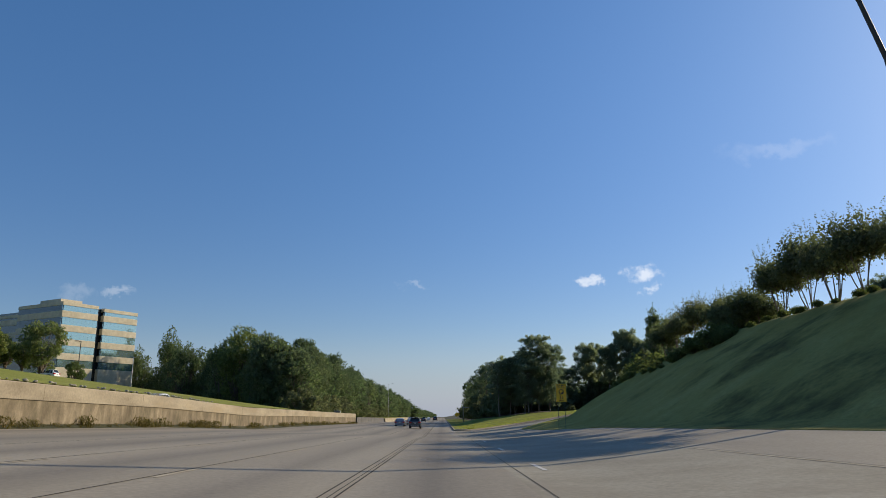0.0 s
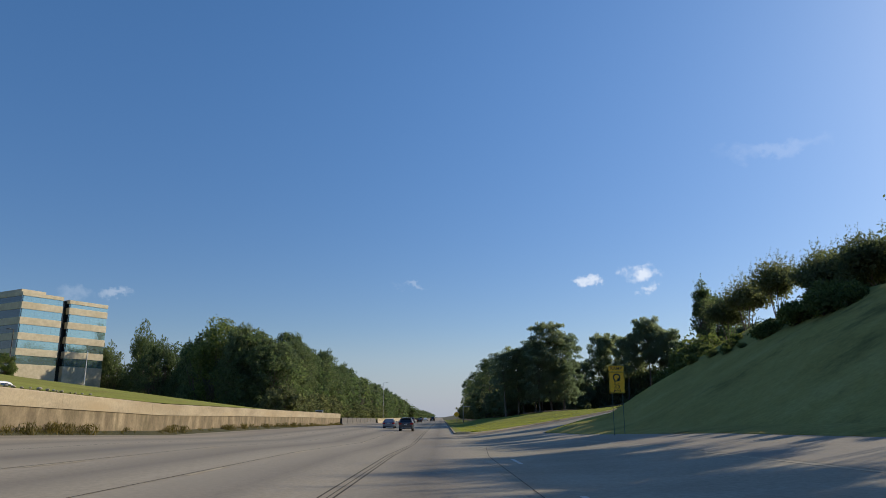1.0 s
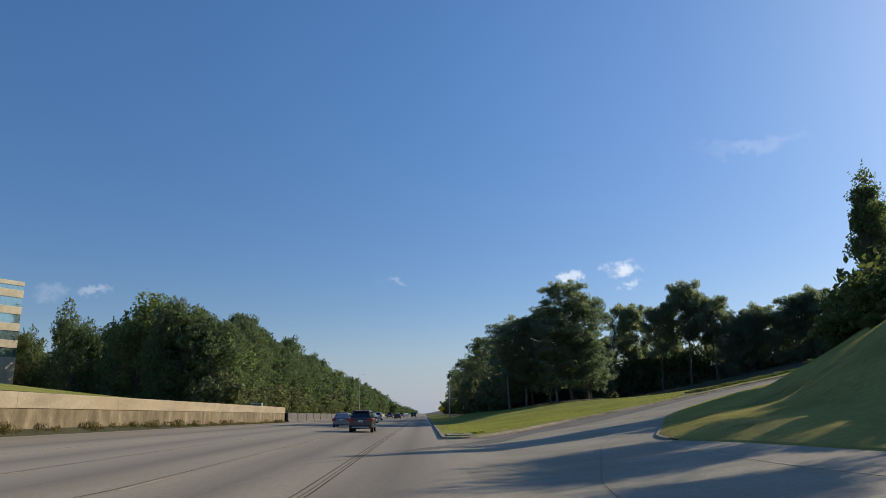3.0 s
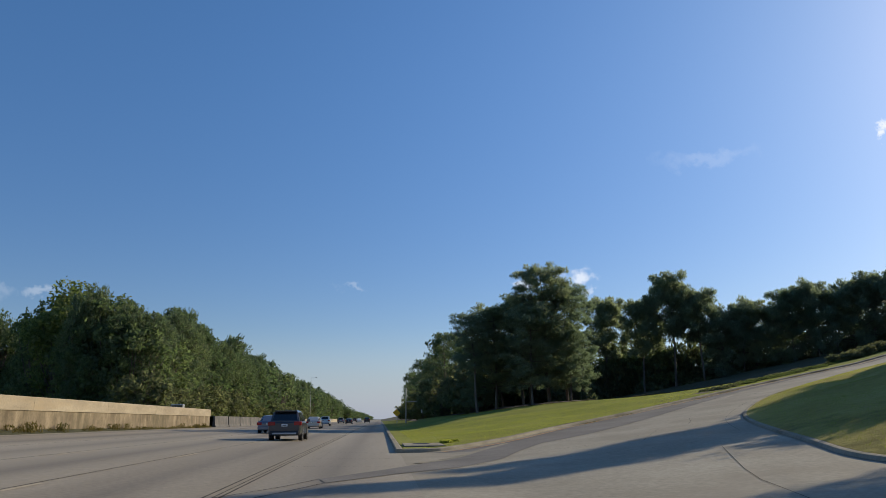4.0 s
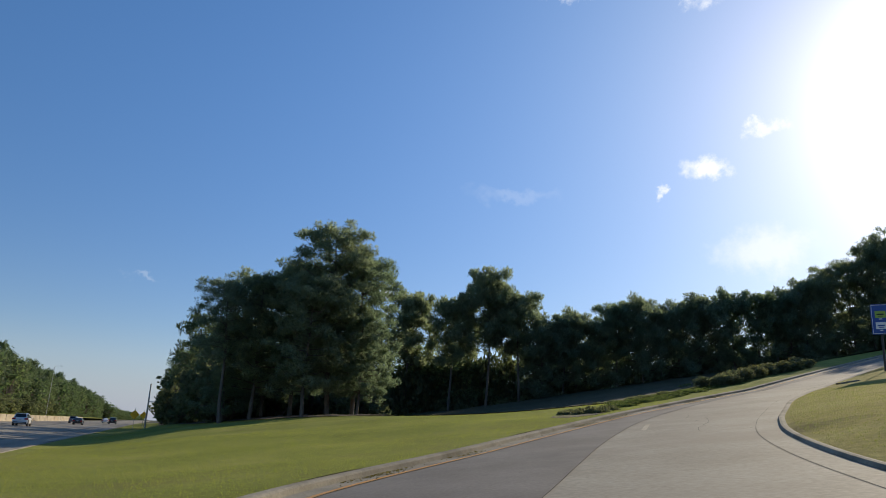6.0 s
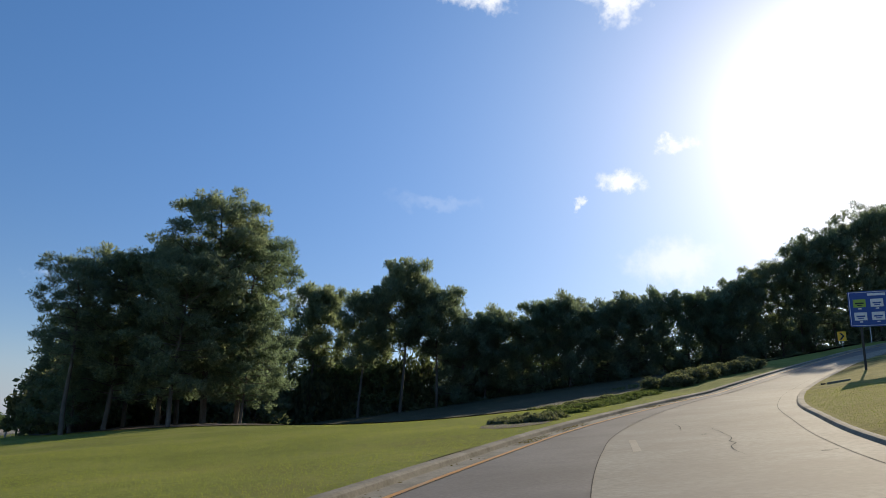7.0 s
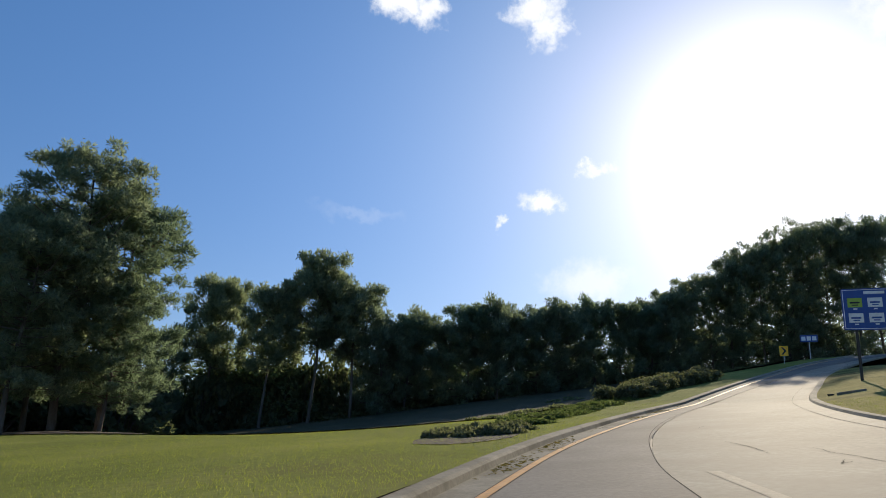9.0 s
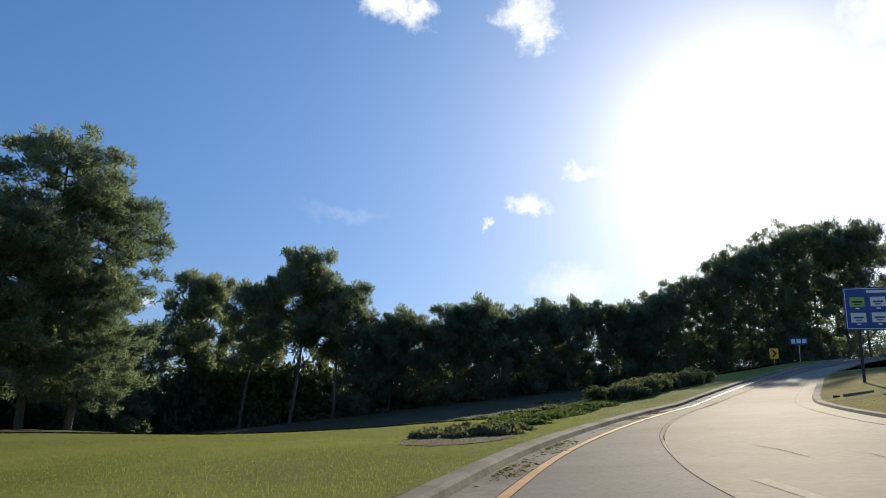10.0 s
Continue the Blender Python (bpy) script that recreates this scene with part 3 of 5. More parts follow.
# small spalls
rs = np.random.default_rng(6)
for sx, sy in ((11.2, 103.2), (11.6, 103.6), (10.9, 102.8), (9.9, 99.1), (9.6, 99.4), (13.3, 105.4), (25.2, 118.9), (31.0, 125.1), (23.2, 114.6)):
    crack([(sx + rs.uniform(-0.3, 0.3), sy + rs.uniform(-0.2, 0.2)), (sx, sy), (sx + 0.35, sy + rs.uniform(-0.1, 0.3))], 0.03, int(sx * 7))
for y in (93.5, 97.2, 101.4):
    rr = catmull([(-1.5, y + 1.2), (4, y + 0.4), (9.5, y)], 30)
    structure(sheet("road_joint", rr, rr + (0, 0.016), base_z, 1, M_SEAL, 0.02), "dark cross joint in the exit lane", "road joint")

# curbs
CURB = [(-0.16, -0.15), (-0.16, 0.11), (-0.13, 0.145), (0.06, 0.15), (0.12, 0.12), (0.16, -0.02)]
structure(sweep("curb_lawn", resample(OUTER, 260), base_z, CURB, M_CURB), "rounded concrete curb along the lawn", "curb")
yy = np.concatenate([np.arange(400, 110, -4.0), np.arange(110, 101.9, -0.5)])
structure(sweep("curb_median", np.column_stack([0 * yy + MEDIAN_X + 0.02, yy]), base_z, [(-a, b) for a, b in CURB][::-1], M_CURB), "concrete curb between lawn and highway", "curb")
tip = INNER[(INNER[:, 1] > 84.5)]
structure(sweep("curb_hill", resample(tip, 220), base_z, [(-a, b * 0.5) for a, b in CURB][::-1], M_CURB), "rounded concrete curb round the grassy hill", "curb")

# gutter along the hill's curb, with its joint
gut = resample(INNER[(INNER[:, 1] > 95) & (INNER[:, 0] < 84)], 150)
structure(sheet("road_gutter", offset_row(gut, -0.75), offset_row(gut, -0.17), base_z, 2, M_RAMP, 0.006), "stained concrete gutter along the hill curb", "gutter")
structure(sheet("road_joint", offset_row(gut, -0.762), offset_row(gut, -0.752), base_z, 1, M_SEAL, 0.006), "dark joint along the gutter", "road joint")

# lawn between highway and ramp; the grassy hill inside the loop; grass behind the wall
nrow = 150
far = np.linspace(102.6, 420, nrow)
lawn_left = np.column_stack([0 * far + MEDIAN_X + 0.15, 102.6 + (far - 102.6) ** 1.0])
lr = resample(offset_row(OUTER, -0.12), nrow)
lawn = sheet("lawn", lawn_left, lr, lawn_z, 60, M_GRASS)
structure(lawn, "sunlit mown grass between highway and ramp", "lawn")
hl = resample(INNER, 340)
core = resample(np.array([(75, -80), (62, 20), (58, 60), (60, 90), (66, 100), (74, 104), (86, 106), (98, 108), (106, 104)]), 340)
hill = sheet("grass_hill", hl, core, hill_z, 60, M_BANK, 0.0, 1.8)
structure(hill, "shaded grass bank rising beside the exit lane", "grass bank")
back = np.column_stack([TREELINE[:, 0] + np.linspace(10, 140, 160), TREELINE[:, 1] + np.linspace(0, 110, 160)])
structure(sheet("wood_floor", TREELINE, back, lambda x, y: lawn_z(x, y), 40, M_STRAW, 0.05), "dark pine straw under the trees", "ground")
ly = np.concatenate([np.arange(-80, 300, 4.0), np.arange(300, 1000, 50.0)])
lt = np.column_stack([0 * ly + WALL_X - 0.3, ly])
structure(sheet("grass_left", lt, lt + (-260, 0), left_z, 40, M_GRASS, 0.0, 1.8), "mown grass slope behind the retaining wall", "lawn")

# retaining wall: tan upper band set out over a stained lower one
wall_y = np.concatenate([np.arange(-80, 168, 2.0)])
wr = np.column_stack([0 * wall_y + WALL_X, wall_y])
structure(sweep("wall_lower", wr, base_z, [(0.02, -0.3), (0.02, 1.33), (-0.35, 1.33), (-0.35, -0.3)], M_WALL_LOW), "stained weathered lower concrete of a retaining wall", "wall")
structure(sweep("wall_upper", wr, base_z, [(0.08, 1.33), (0.08, 2.09), (0.04, 2.14), (-0.36, 2.14), (-0.36, 1.33)], M_WALL), "tan concrete upper band of a retaining wall", "wall")
for y in range(-72, 168, 12):
    z = float(base_z(WALL_X, y))
    bm = bmesh.new()
    box(bm, WALL_X + 0.07, y - 0.012, z + 1.34, WALL_X + 0.084, y + 0.012, z + 2.08)
    structure(part("wall_joint", bm, M_WALL_LOW), "dark vertical joint in the retaining wall", "wall joint")


def barrier(y0, y1, mat, label):
    bm = bmesh.new()
    z = float(base_z(WALL_X, (y0 + y1) / 2))
    prof = [(0.3, 0), (0.3, 0.1), (0.16, 0.42), (0.1, 1.45), (-0.1, 1.45), (-0.16, 0.42), (-0.3, 0.1), (-0.3, 0)]
    rows = [[bm.verts.new((WALL_X + px, y, z + pz - 0.05)) for px, pz in prof] for y in (y0, y1)]
    for j in range(len(prof)):
        bm.faces.new((rows[0][j], rows[0][j - 1], rows[1][j - 1], rows[1][j]))
    bm.faces.new(rows[0]), bm.faces.new(rows[1][::-1])
    bmesh.ops.recalc_face_normals(bm, faces=bm.faces)
    return tagged(part("concrete_barrier", bm, mat), label, "barrier", "concrete barriers along the highway")


for k in range(9):
    barrier(168.3 + 8.4 * k, 176.2 + 8.4 * k, M_BARRIER, "weathered concrete barrier segment, its grey darkened for shade")
for k in range(12):
    barrier(250 + 15 * k, 264.5 + 15 * k, M_WALL, "pale tan concrete barrier segment")

# ---- trees ----
def leaf_quads(c, size, aspect, rng, flat=0.0, up=None):
    """Diamond-shaped leaves round the points c."""
    n = len(c)
    a = rng.normal(size=(n, 3))
    if up is not None:
        a = a * 0.45 + up
    a[:, 2] *= 1 - flat
    a /= np.linalg.norm(a, axis=1, keepdims=True) + 1e-9
    b = np.cross(a, rng.normal(size=(n, 3)))
    b /= np.linalg.norm(b, axis=1, keepdims=True) + 1e-9
    s = size * rng.uniform(0.65, 1.35, (n, 1))
    return np.stack([c - a * s, c - b * s * aspect, c + a * s, c + b * s * aspect], 1)


def leaf_object(name, quads, mat, parent=None):
    v = quads.reshape(-1, 3)
    f = np.arange(len(v)).reshape(-1, 4)
    me = bpy.data.meshes.new(name)
    me.vertices.add(len(v))
    me.vertices.foreach_set("co", v.astype(np.float32).ravel())
    me.loops.add(len(v))
    me.loops.foreach_set("vertex_index", f.ravel().astype(np.int32))
    me.polygons.add(len(f))
    me.polygons.foreach_set("loop_start", (np.arange(len(f)) * 4).astype(np.int32))
    me.update(calc_edges=True)
    me.materials.append(mat)
    ob = new(name, me)
    if parent:
        ob.parent = parent
    return ob


def trunk_mesh(name, path, radii, limbs, parent, mat=None, n=9, grown=False):
    """A bent tapering trunk with limbs, each limb a list of (point, radius)."""
    bm = bmesh.new()

    def skin(points, rad, sides):
        rings = []
        for i, p in enumerate(points):
            d = (points[min(i + 1, len(points) - 1)] - points[max(i - 1, 0)]).normalized()
            q = d.to_track_quat("Z", "Y").to_matrix()
            rings.append([bm.verts.new(p + q @ Vector((math.cos(6.2832 * k / sides), math.sin(6.2832 * k / sides), 0)) * rad[i]) for k in range(sides)])
        for r0, r1 in zip(rings, rings[1:]):
            for k in range(sides):
                bm.faces.new((r0[k - 1], r0[k], r1[k], r1[k - 1]))
        bm.faces.new(rings[-1])
        if grown and heads:
            # the limb grows out of the nearest wood below it
            near = min(heads, key=lambda v: (v.co - points[0]).length)
            bm.faces.new((near, rings[0][0], rings[0][1]))
        heads.extend(rings[0] + rings[-1])
    heads = []
    skin([Vector(p) for p in path], radii, n)
    for limb in limbs:
        skin([Vector(p) for p, _ in limb], [r for _, r in limb], 5)
    return part(name, bm, mat or M_BARK, parent, smooth_faces=True)


def pine(seed, height, bare, spread, label, round_top=0.4, puffs=420, puff=0.7, needles=44, needle=0.19, mat=None):
    """A loblolly pine: crooked limbs that carry many small puffs of needles, so that the crown has a scalloped edge with gaps."""
    rng = np.random.default_rng(seed)
    root = empty("pine_tree", Matrix.Identity(4), label, "tree", "pines round the lawn")
    lean = rng.normal(0, 0.02, 2)
    path = [(lean[0] * h + 0.12 * math.sin(h * 0.5 + seed), lean[1] * h + 0.12 * math.cos(h * 0.4 + seed), h) for h in np.linspace(-1.2, height * 0.92, 12)]
    r0 = 0.011 * height + 0.03
    radii = [r0 * 1.2] + list(np.linspace(r0, 0.04, 11))
    limbs, pads = [], []
    boughs = max(30, int(13 * spread))
    each = puffs / boughs
    for i in range(boughs):
        f = (i + rng.uniform(0, 1)) / boughs
        h = height * (bare + (0.93 - bare) * f)
        at = np.array([np.interp(h, [p[2] for p in path], [p[k] for p in path]) for k in (0, 1)] + [h])
        az = i * 2.4 + rng.uniform(-0.6, 0.6)
        g = (f - round_top) / (1.05 - round_top) if f > round_top else (round_top - f) / (round_top + 0.5)
        reach = spread * max(0.3, math.sqrt(max(0.0, 1 - g ** 3))) * rng.uniform(0.74, 1.08)
        rise = reach * rng.normal(0.12 + 0.3 * f, 0.14)
        way = np.array([math.cos(az), math.sin(az), 0])
        tipp = at + way * reach * 0.86 + (0, 0, rise)
        midp = at + way * reach * 0.5 + (0, 0, rise * 0.25) + rng.normal(0, 0.15, 3)
        rr = 0.014 + 0.011 * reach
        limbs.append([(tuple(at), rr), (tuple(midp), rr * 0.65), (tuple(tipp), 0.012)])
        side = np.cross(way, (0, 0, 1))
        # each bough ends in a flattened cloud of tufts; a few tufts sit nearer the trunk
        cloud = (0.12 + 0.07 * rng.random()) * spread
        n = max(4, int(each * (0.5 + 0.75 * reach / spread)))
        for _ in range(n):
            if rng.random() < 0.66:
                d = rng.normal(size=3)
                d *= rng.uniform(0.5, 1.0) / np.linalg.norm(d)
                c = tipp + way * d[0] * cloud * 1.1 + side * d[1] * cloud * 1.35 + np.array((0, 0, d[2] * cloud * 0.72))
            else:
                c = at + (midp - at) * rng.uniform(0.3, 1.0) + side * rng.normal(0, 0.1 * reach) + (0, 0, rng.normal(0.1, 0.2))
            pads.append((c, puff * rng.uniform(0.6, 1.05)))
    # the dome of the crown closes over the highest boughs
    top = np.array(path[-1])
    for _ in range(puffs // 6):
        u, a = rng.random(), rng.uniform(0, 6.283)
        r = spread * (0.1 + 0.66 * math.sqrt(u)) * math.sqrt(rng.uniform(0.25, 1.0))
        pads.append((top + (r * math.cos(a), r * math.sin(a), 0.16 * spread - 0.75 * spread * u ** 1.3), puff * rng.uniform(0.6, 1.0)))
    trunk_mesh("trunk", path, radii, limbs, root)
    c = np.repeat(np.array([p for p, _ in pads]), needles, 0)
    r = np.repeat(np.array([q for _, q in pads]), needles)[:, None]
    d = rng.normal(size=c.shape)
    d /= np.linalg.norm(d, axis=1, keepdims=True)
    p = c + d * r * rng.uniform(0.55, 1.0, (len(c), 1)) * (1, 1, 0.8)
    leaf_object("crown", leaf_quads(p, needle, 0.22, rng, 0.0, d * 0.9 + (0, 0, 0.4)), mat or M_NEEDLE, root)
    return root


def broadleaf(seed, height, wide, label, leaf=0.32, count=6500, mat=None, low=0.2, name="broadleaf_tree", stems=1, group="woodland trees", shoots=0, extra=0):
    """A broad tree: forked trunk and a crown of many uneven lobes of leaves."""
    rng = np.random.default_rng(seed)
    root = empty(name, Matrix.Identity(4), label, "tree", group)
    limbs, lobes = [], []
    zc, zr = height * (0.5 + low / 2), height * (0.5 - low / 2)
    n_l = int(22 + wide * 4.5) + extra
    for i in range(n_l):
        d = rng.normal(size=3)
        d /= np.linalg.norm(d)
        r = rng.uniform(0.55, 1.0)
        c = np.array([d[0] * wide * r * 0.5, d[1] * wide * r * 0.5, zc + d[2] * zr * r * 0.95])
        lobes.append((c, rng.uniform(0.07, 0.17) * (wide + zr) * 0.62))
        st = np.array([0.05 * wide * math.cos(i), 0.05 * wide * math.sin(i), height * low * rng.uniform(0.7, 1.5)])
        limbs.append([(tuple(st), 0.035 * height * 0.25), (tuple((st + c) / 2 + rng.normal(0, 0.15, 3)), 0.018 * height * 0.25), (tuple(c), 0.02)])
    if stems == 1:
        path = [(0.1 * math.sin(h + seed), 0.1 * math.cos(h), h) for h in np.linspace(-0.4, height * 0.7, 7)]
        trunk_mesh("trunk", path, list(np.linspace(0.022 * height, 0.05, 7)), limbs, root)
    else:
        extra = [[((0.15 * math.cos(k * 2.1), 0.15 * math.sin(k * 2.1), -0.3), 0.07), ((0.5 * math.cos(k * 2.1), 0.5 * math.sin(k * 2.1), height * 0.3), 0.05), ((wide * 0.25 * math.cos(k * 2.1), wide * 0.25 * math.sin(k * 2.1), height * 0.75), 0.02)] for k in range(stems)]
        trunk_mesh("trunk", [(0, 0, -0.3), (0.02, 0, 0.1), (0.03, 0.02, height * 0.5)], [0.12, 0.1, 0.03], extra + limbs, root)
    tot = sum(r**2 for _, r in lobes)
    q = []
    for c, r in lobes:
        n = max(20, int(count * r * r / tot))
        d = rng.normal(size=(n, 3))
        d /= np.linalg.norm(d, axis=1, keepdims=True)
        p = c + d * r * np.clip(rng.normal(0.85, 0.2, (n, 1)), 0.1, 1.25) * (1, 1, 0.85)
        q.append(leaf_quads(p, leaf, 0.55, rng))
    for _ in range(shoots):
        c, r = lobes[rng.integers(len(lobes))]
        if c[2] < zc:
            continue
        a = c + np.array([rng.normal(0, 0.5) * r, rng.normal(0, 0.5) * r, r * 0.75])
        up = np.linspace(0, rng.uniform(0.4, 1.1), 14)[:, None]
        q.append(leaf_quads(a + up * (rng.normal(0, 0.2), rng.normal(0, 0.2), 1.0) + rng.normal(0, 0.05, (14, 3)), leaf * 0.7, 0.5, rng))
    leaf_object("crown", np.concatenate(q), mat or M_LEAF, root)
    return root


def shrub(seed, wide, high, label, mat, count=1100, leaf=0.11, name="shrub", group="shrubs"):
    rng = np.random.default_rng(seed)
    root = empty(name, Matrix.Identity(4), label, "shrub", group)
    limbs = []
    q = []
    for i in range(9):
        a = i * 2.4
        c = np.array([0.28 * wide * math.cos(a) * rng.uniform(0.3, 1.2), 0.28 * wide * math.sin(a) * rng.uniform(0.3, 1.2), high * rng.uniform(0.3, 0.72)])
        limbs.append([((0, 0, 0), 0.03), (tuple(c * 0.5), 0.02), (tuple(c), 0.01)])
        n = count // 9
        d = rng.normal(size=(n, 3))
        d /= np.linalg.norm(d, axis=1, keepdims=True)
        r = np.array([0.3 * wide, 0.3 * wide, 0.34 * high]) * rng.uniform(0.7, 1.15)
        p = c + d * r * np.clip(rng.normal(0.85, 0.2, (n, 1)), 0.1, 1.2)
        p[:, 2] = np.maximum(p[:, 2], 0.02)
        q.append(leaf_quads(p, leaf, 0.5, rng))
    trunk_mesh("stems", [(0, 0, -0.2), (0, 0, 0.1), (0, 0, high * 0.3)], [0.05, 0.04, 0.01], limbs, root, None, 6)
    leaf_object("foliage", np.concatenate(q), mat, root)
    return root


def ground_at(x, y):
    if x < WALL_X:
        return float(left_z(x, y))
    if x > float(inner_x(y)) + 0.2 and y < float(np.interp(x, OUTER[:150, 0], OUTER[:150, 1])):
        return float(hill_z(x, y))
    return float(lawn_z(x, y))


def plant(proto, x, y, scale=1.0, turn=0.0, z=None, wide=None, first=False, sink=0.1):
    m = pose(x, y, (ground_at(x, y) if z is None else z) - sink, 0, 0, turn) @ Matrix.Diagonal((wide or scale, wide or scale, scale, 1))
    if first:
        proto.matrix_basis = m
        return proto
    c = copy_thing(proto, Matrix.Identity(4))
    c.matrix_basis = m
    return c


rng = random.Random(7)
PINES = [pine(11, 20, 0.16, 4.8, "tall dark green pine with a full crown", 0.3, 1050, 0.56, 32, 0.18),
         pine(12, 17, 0.18, 4.6, "dense dark green pine at the lawn's edge", 0.4, 950, 0.56, 32, 0.18),
         pine(13, 19, 0.42, 4.2, "pine with a bare trunk and a rounded top", 0.5, 560, 0.6, 32, 0.18),
         pine(14, 15, 0.06, 4.3, "lower dark pine with drooping limbs", 0.3, 740, 0.56, 32, 0.18)]
EDGE_PINES = [pine(18, 10, 0.22, 3.1, "round-topped pine at the wood's edge", 0.5, 480, 0.54, 34, 0.17),
              pine(19, 10, 0.14, 2.9, "dense pine at the wood's edge", 0.45, 500, 0.54, 34, 0.17),
              pine(20, 13, 0.5, 3.2, "pine with a bare trunk and a domed crown", 0.5, 560, 0.6, 34, 0.18)]
FAR_PINES = [pine(15, 20, 0.1, 4.8, "tall pine deep in the wood", 0.3, 260, 1.0, 20, 0.36, M_DIM_NEEDLE),
             pine(16, 17, 0.12, 4.6, "dense dark pine deep in the wood", 0.4, 240, 1.0, 20, 0.36, M_DIM_NEEDLE)]
used = set()


def put(kind, protos, i, x, y, scale, wide=None, z=None, sink=0.1):
    key = (kind, i)
    plant(protos[i], x, y, scale, rng.uniform(0, 360), z, wide, key not in used, sink)
    used.add(key)


# the big clump on the lawn
for i, x, y, s in ((0, 21.2, 160.0, 0.86), (0, 18.6, 162.4, 0.71), (1, 23.7, 161.4, 0.88), (1, 23.4, 157.8, 0.52), (1, 18.6, 157.6, 0.7), (0, 20.4, 167.0, 0.7), (1, 15.2, 162.4, 0.77), (2, 12.6, 161.0, 0.66), (3, 13.0, 165.2, 0.6), (0, 16.6, 166.6, 0.66)):
    put("p", PINES, i, x, y, s, s * 1.08)
# pines farther along the highway
for i, x, y, s in ((0, 12.0, 197, 0.72), (1, 15.5, 203, 0.85), (0, 12.5, 222, 0.76), (1, 11.0, 212, 0.66), (1, 13.0, 240, 0.8), (0, 12.0, 265, 0.8), (1, 12.5, 290, 0.8), (0, 12.0, 318, 0.8), (1, 13.0, 350, 0.8), (0, 14.0, 390, 0.8), (1, 18, 186, 0.72), (0, 13.4, 180, 0.5)):
    put("q", FAR_PINES, i, x, y, s)
# the edge of the wood from behind the lawn round to the far side of the ramp: kind, x, y, level of the top
EDGE = [(1, 30.5, 194, 13.3), (1, 34.5, 193, 13.4), (2, 38.7, 191, 19.5), (2, 43.0, 186, 18.7), (2, 47.3, 183.6, 22.0), (2, 51.6, 183, 19.9), (0, 55, 183, 17.5), (2, 58.5, 183.3, 17.1), (0, 61, 184.1, 18.2), (1, 63.6, 182.4, 18.5), (2, 66.2, 181.8, 19.8), (0, 69.5, 180.5, 20.6), (2, 72.7, 180.4, 19.2), (0, 75.8, 180.4, 20.9), (0, 79, 180, 21.9), (1, 81.6, 179.5, 23.1), (0, 84.5, 179, 23.2), (1, 88.1, 178, 23.4), (2, 91.2, 177.5, 22.8), (0, 94, 177.3, 24.5), (1, 96.4, 176.8, 26.1)]
TALL = [(1, 98.5, 176.5, 27.7), (2, 101.6, 175.7, 30.3), (1, 104.4, 175.3, 31.3), (2, 106.6, 174, 33.3), (1, 108.6, 173, 35.1), (2, 111.8, 171.3, 36.3), (1, 115.1, 169.6, 38.5), (2, 118.1, 168.3, 40.7), (1, 121.2, 166.8, 41.5), (2, 124.5, 164.8, 42.2), (1, 128, 162.8, 42.7)]
for k, (i, x, y, top) in enumerate(EDGE):
    h = top - ground_at(x, y) - (1.6 if i != 2 and x > 53 and k % 3 == 0 else 0.0)
    put("x", EDGE_PINES, i, x, y, h / (10, 10, 13)[i] * 1.02, min(1.25, h / (10, 10, 13)[i]) * rng.uniform(0.86, 1.08))
for i, x, y, top in TALL:
    h = top - ground_at(x, y)
    put("p", PINES, i, x, y, h / (20, 17, 19)[i] * 0.96, h / (20, 17, 19)[i] * 0.72)
# trees standing behind the first row
for k, (i, x, y, top) in enumerate(EDGE + TALL):
    h = top - ground_at(x, y)
    for step in range(2):
        out = rng.uniform(4, 7) + 5.5 * step
        xx, yy2 = x + out * 0.45 + rng.uniform(-2, 2), y + out * 0.9
        if i == 2 and x < 98 and step == 0:
            continue
        if x > 76 and step == 1:
            continue
        high = rng.uniform(0.5, 0.78) * (0.75 if x < 53 or x > 76 else 1.0)
        put("q", FAR_PINES, (k + step) % 2, xx, yy2, h / (20, 17)[(k + step) % 2] * high, h / 17 * 0.5 + 0.25)

WOODS = [broadleaf(21, 22, 12, "tall full-leaved woodland tree", 0.32, 7500, None, 0.0, shoots=60),
         broadleaf(22, 19, 11, "dense green woodland tree", 0.32, 7000, None, 0.0, shoots=60),
         broadleaf(23, 24, 10, "tall narrow woodland tree", 0.32, 7000, None, 0.02, shoots=60)]
DISTANT = [broadleaf(27, 22, 12, "woodland tree far along the highway", 0.62, 1500, None, 0.0),
           broadleaf(28, 24, 11, "tall woodland tree far along the highway", 0.62, 1500, None, 0.0)]
DISTANT_PINES = [pine(29, 20, 0.08, 4.8, "pine far along the highway", 0.32, 120, 1.35, 11, 0.62, M_DIM_NEEDLE)]
BRUSH = [broadleaf(24, 6.5, 7.5, "dense dark understorey thicket", 0.28, 2600, M_LEAF_DARK, 0.0, "thicket", 4, "understorey thickets"),
         broadleaf(25, 5.0, 6.5, "low dark understorey thicket", 0.28, 2300, M_LEAF_DARK, 0.0, "thicket", 4, "understorey thickets")]
# understorey that closes the wood below the crowns
for k, (i, x, y, top) in enumerate(EDGE + TALL):
    h = top - ground_at(x, y)
    for step in range(2):
        out = 2.0 + 3.0 * step + rng.uniform(0, 2.5)
        put("b", BRUSH, (k + step) % 2, x + out * 0.45 + rng.uniform(-1.6, 1.6), y + out * 0.9, rng.uniform(0.5, 0.75) * min(1.5, h / 11 + 0.15), 1.0, sink=0.5)
for k in range(16):
    x2 = 62 + 1.9 * k + rng.uniform(-0.8, 0.8)
    y2 = float(np.interp(x2, TREELINE[60:, 0], TREELINE[60:, 1])) + rng.uniform(11.0, 19.0)
    put("b", BRUSH, k % 2, x2, y2, rng.uniform(0.22, 0.36), rng.uniform(0.6, 0.9), sink=0.4)
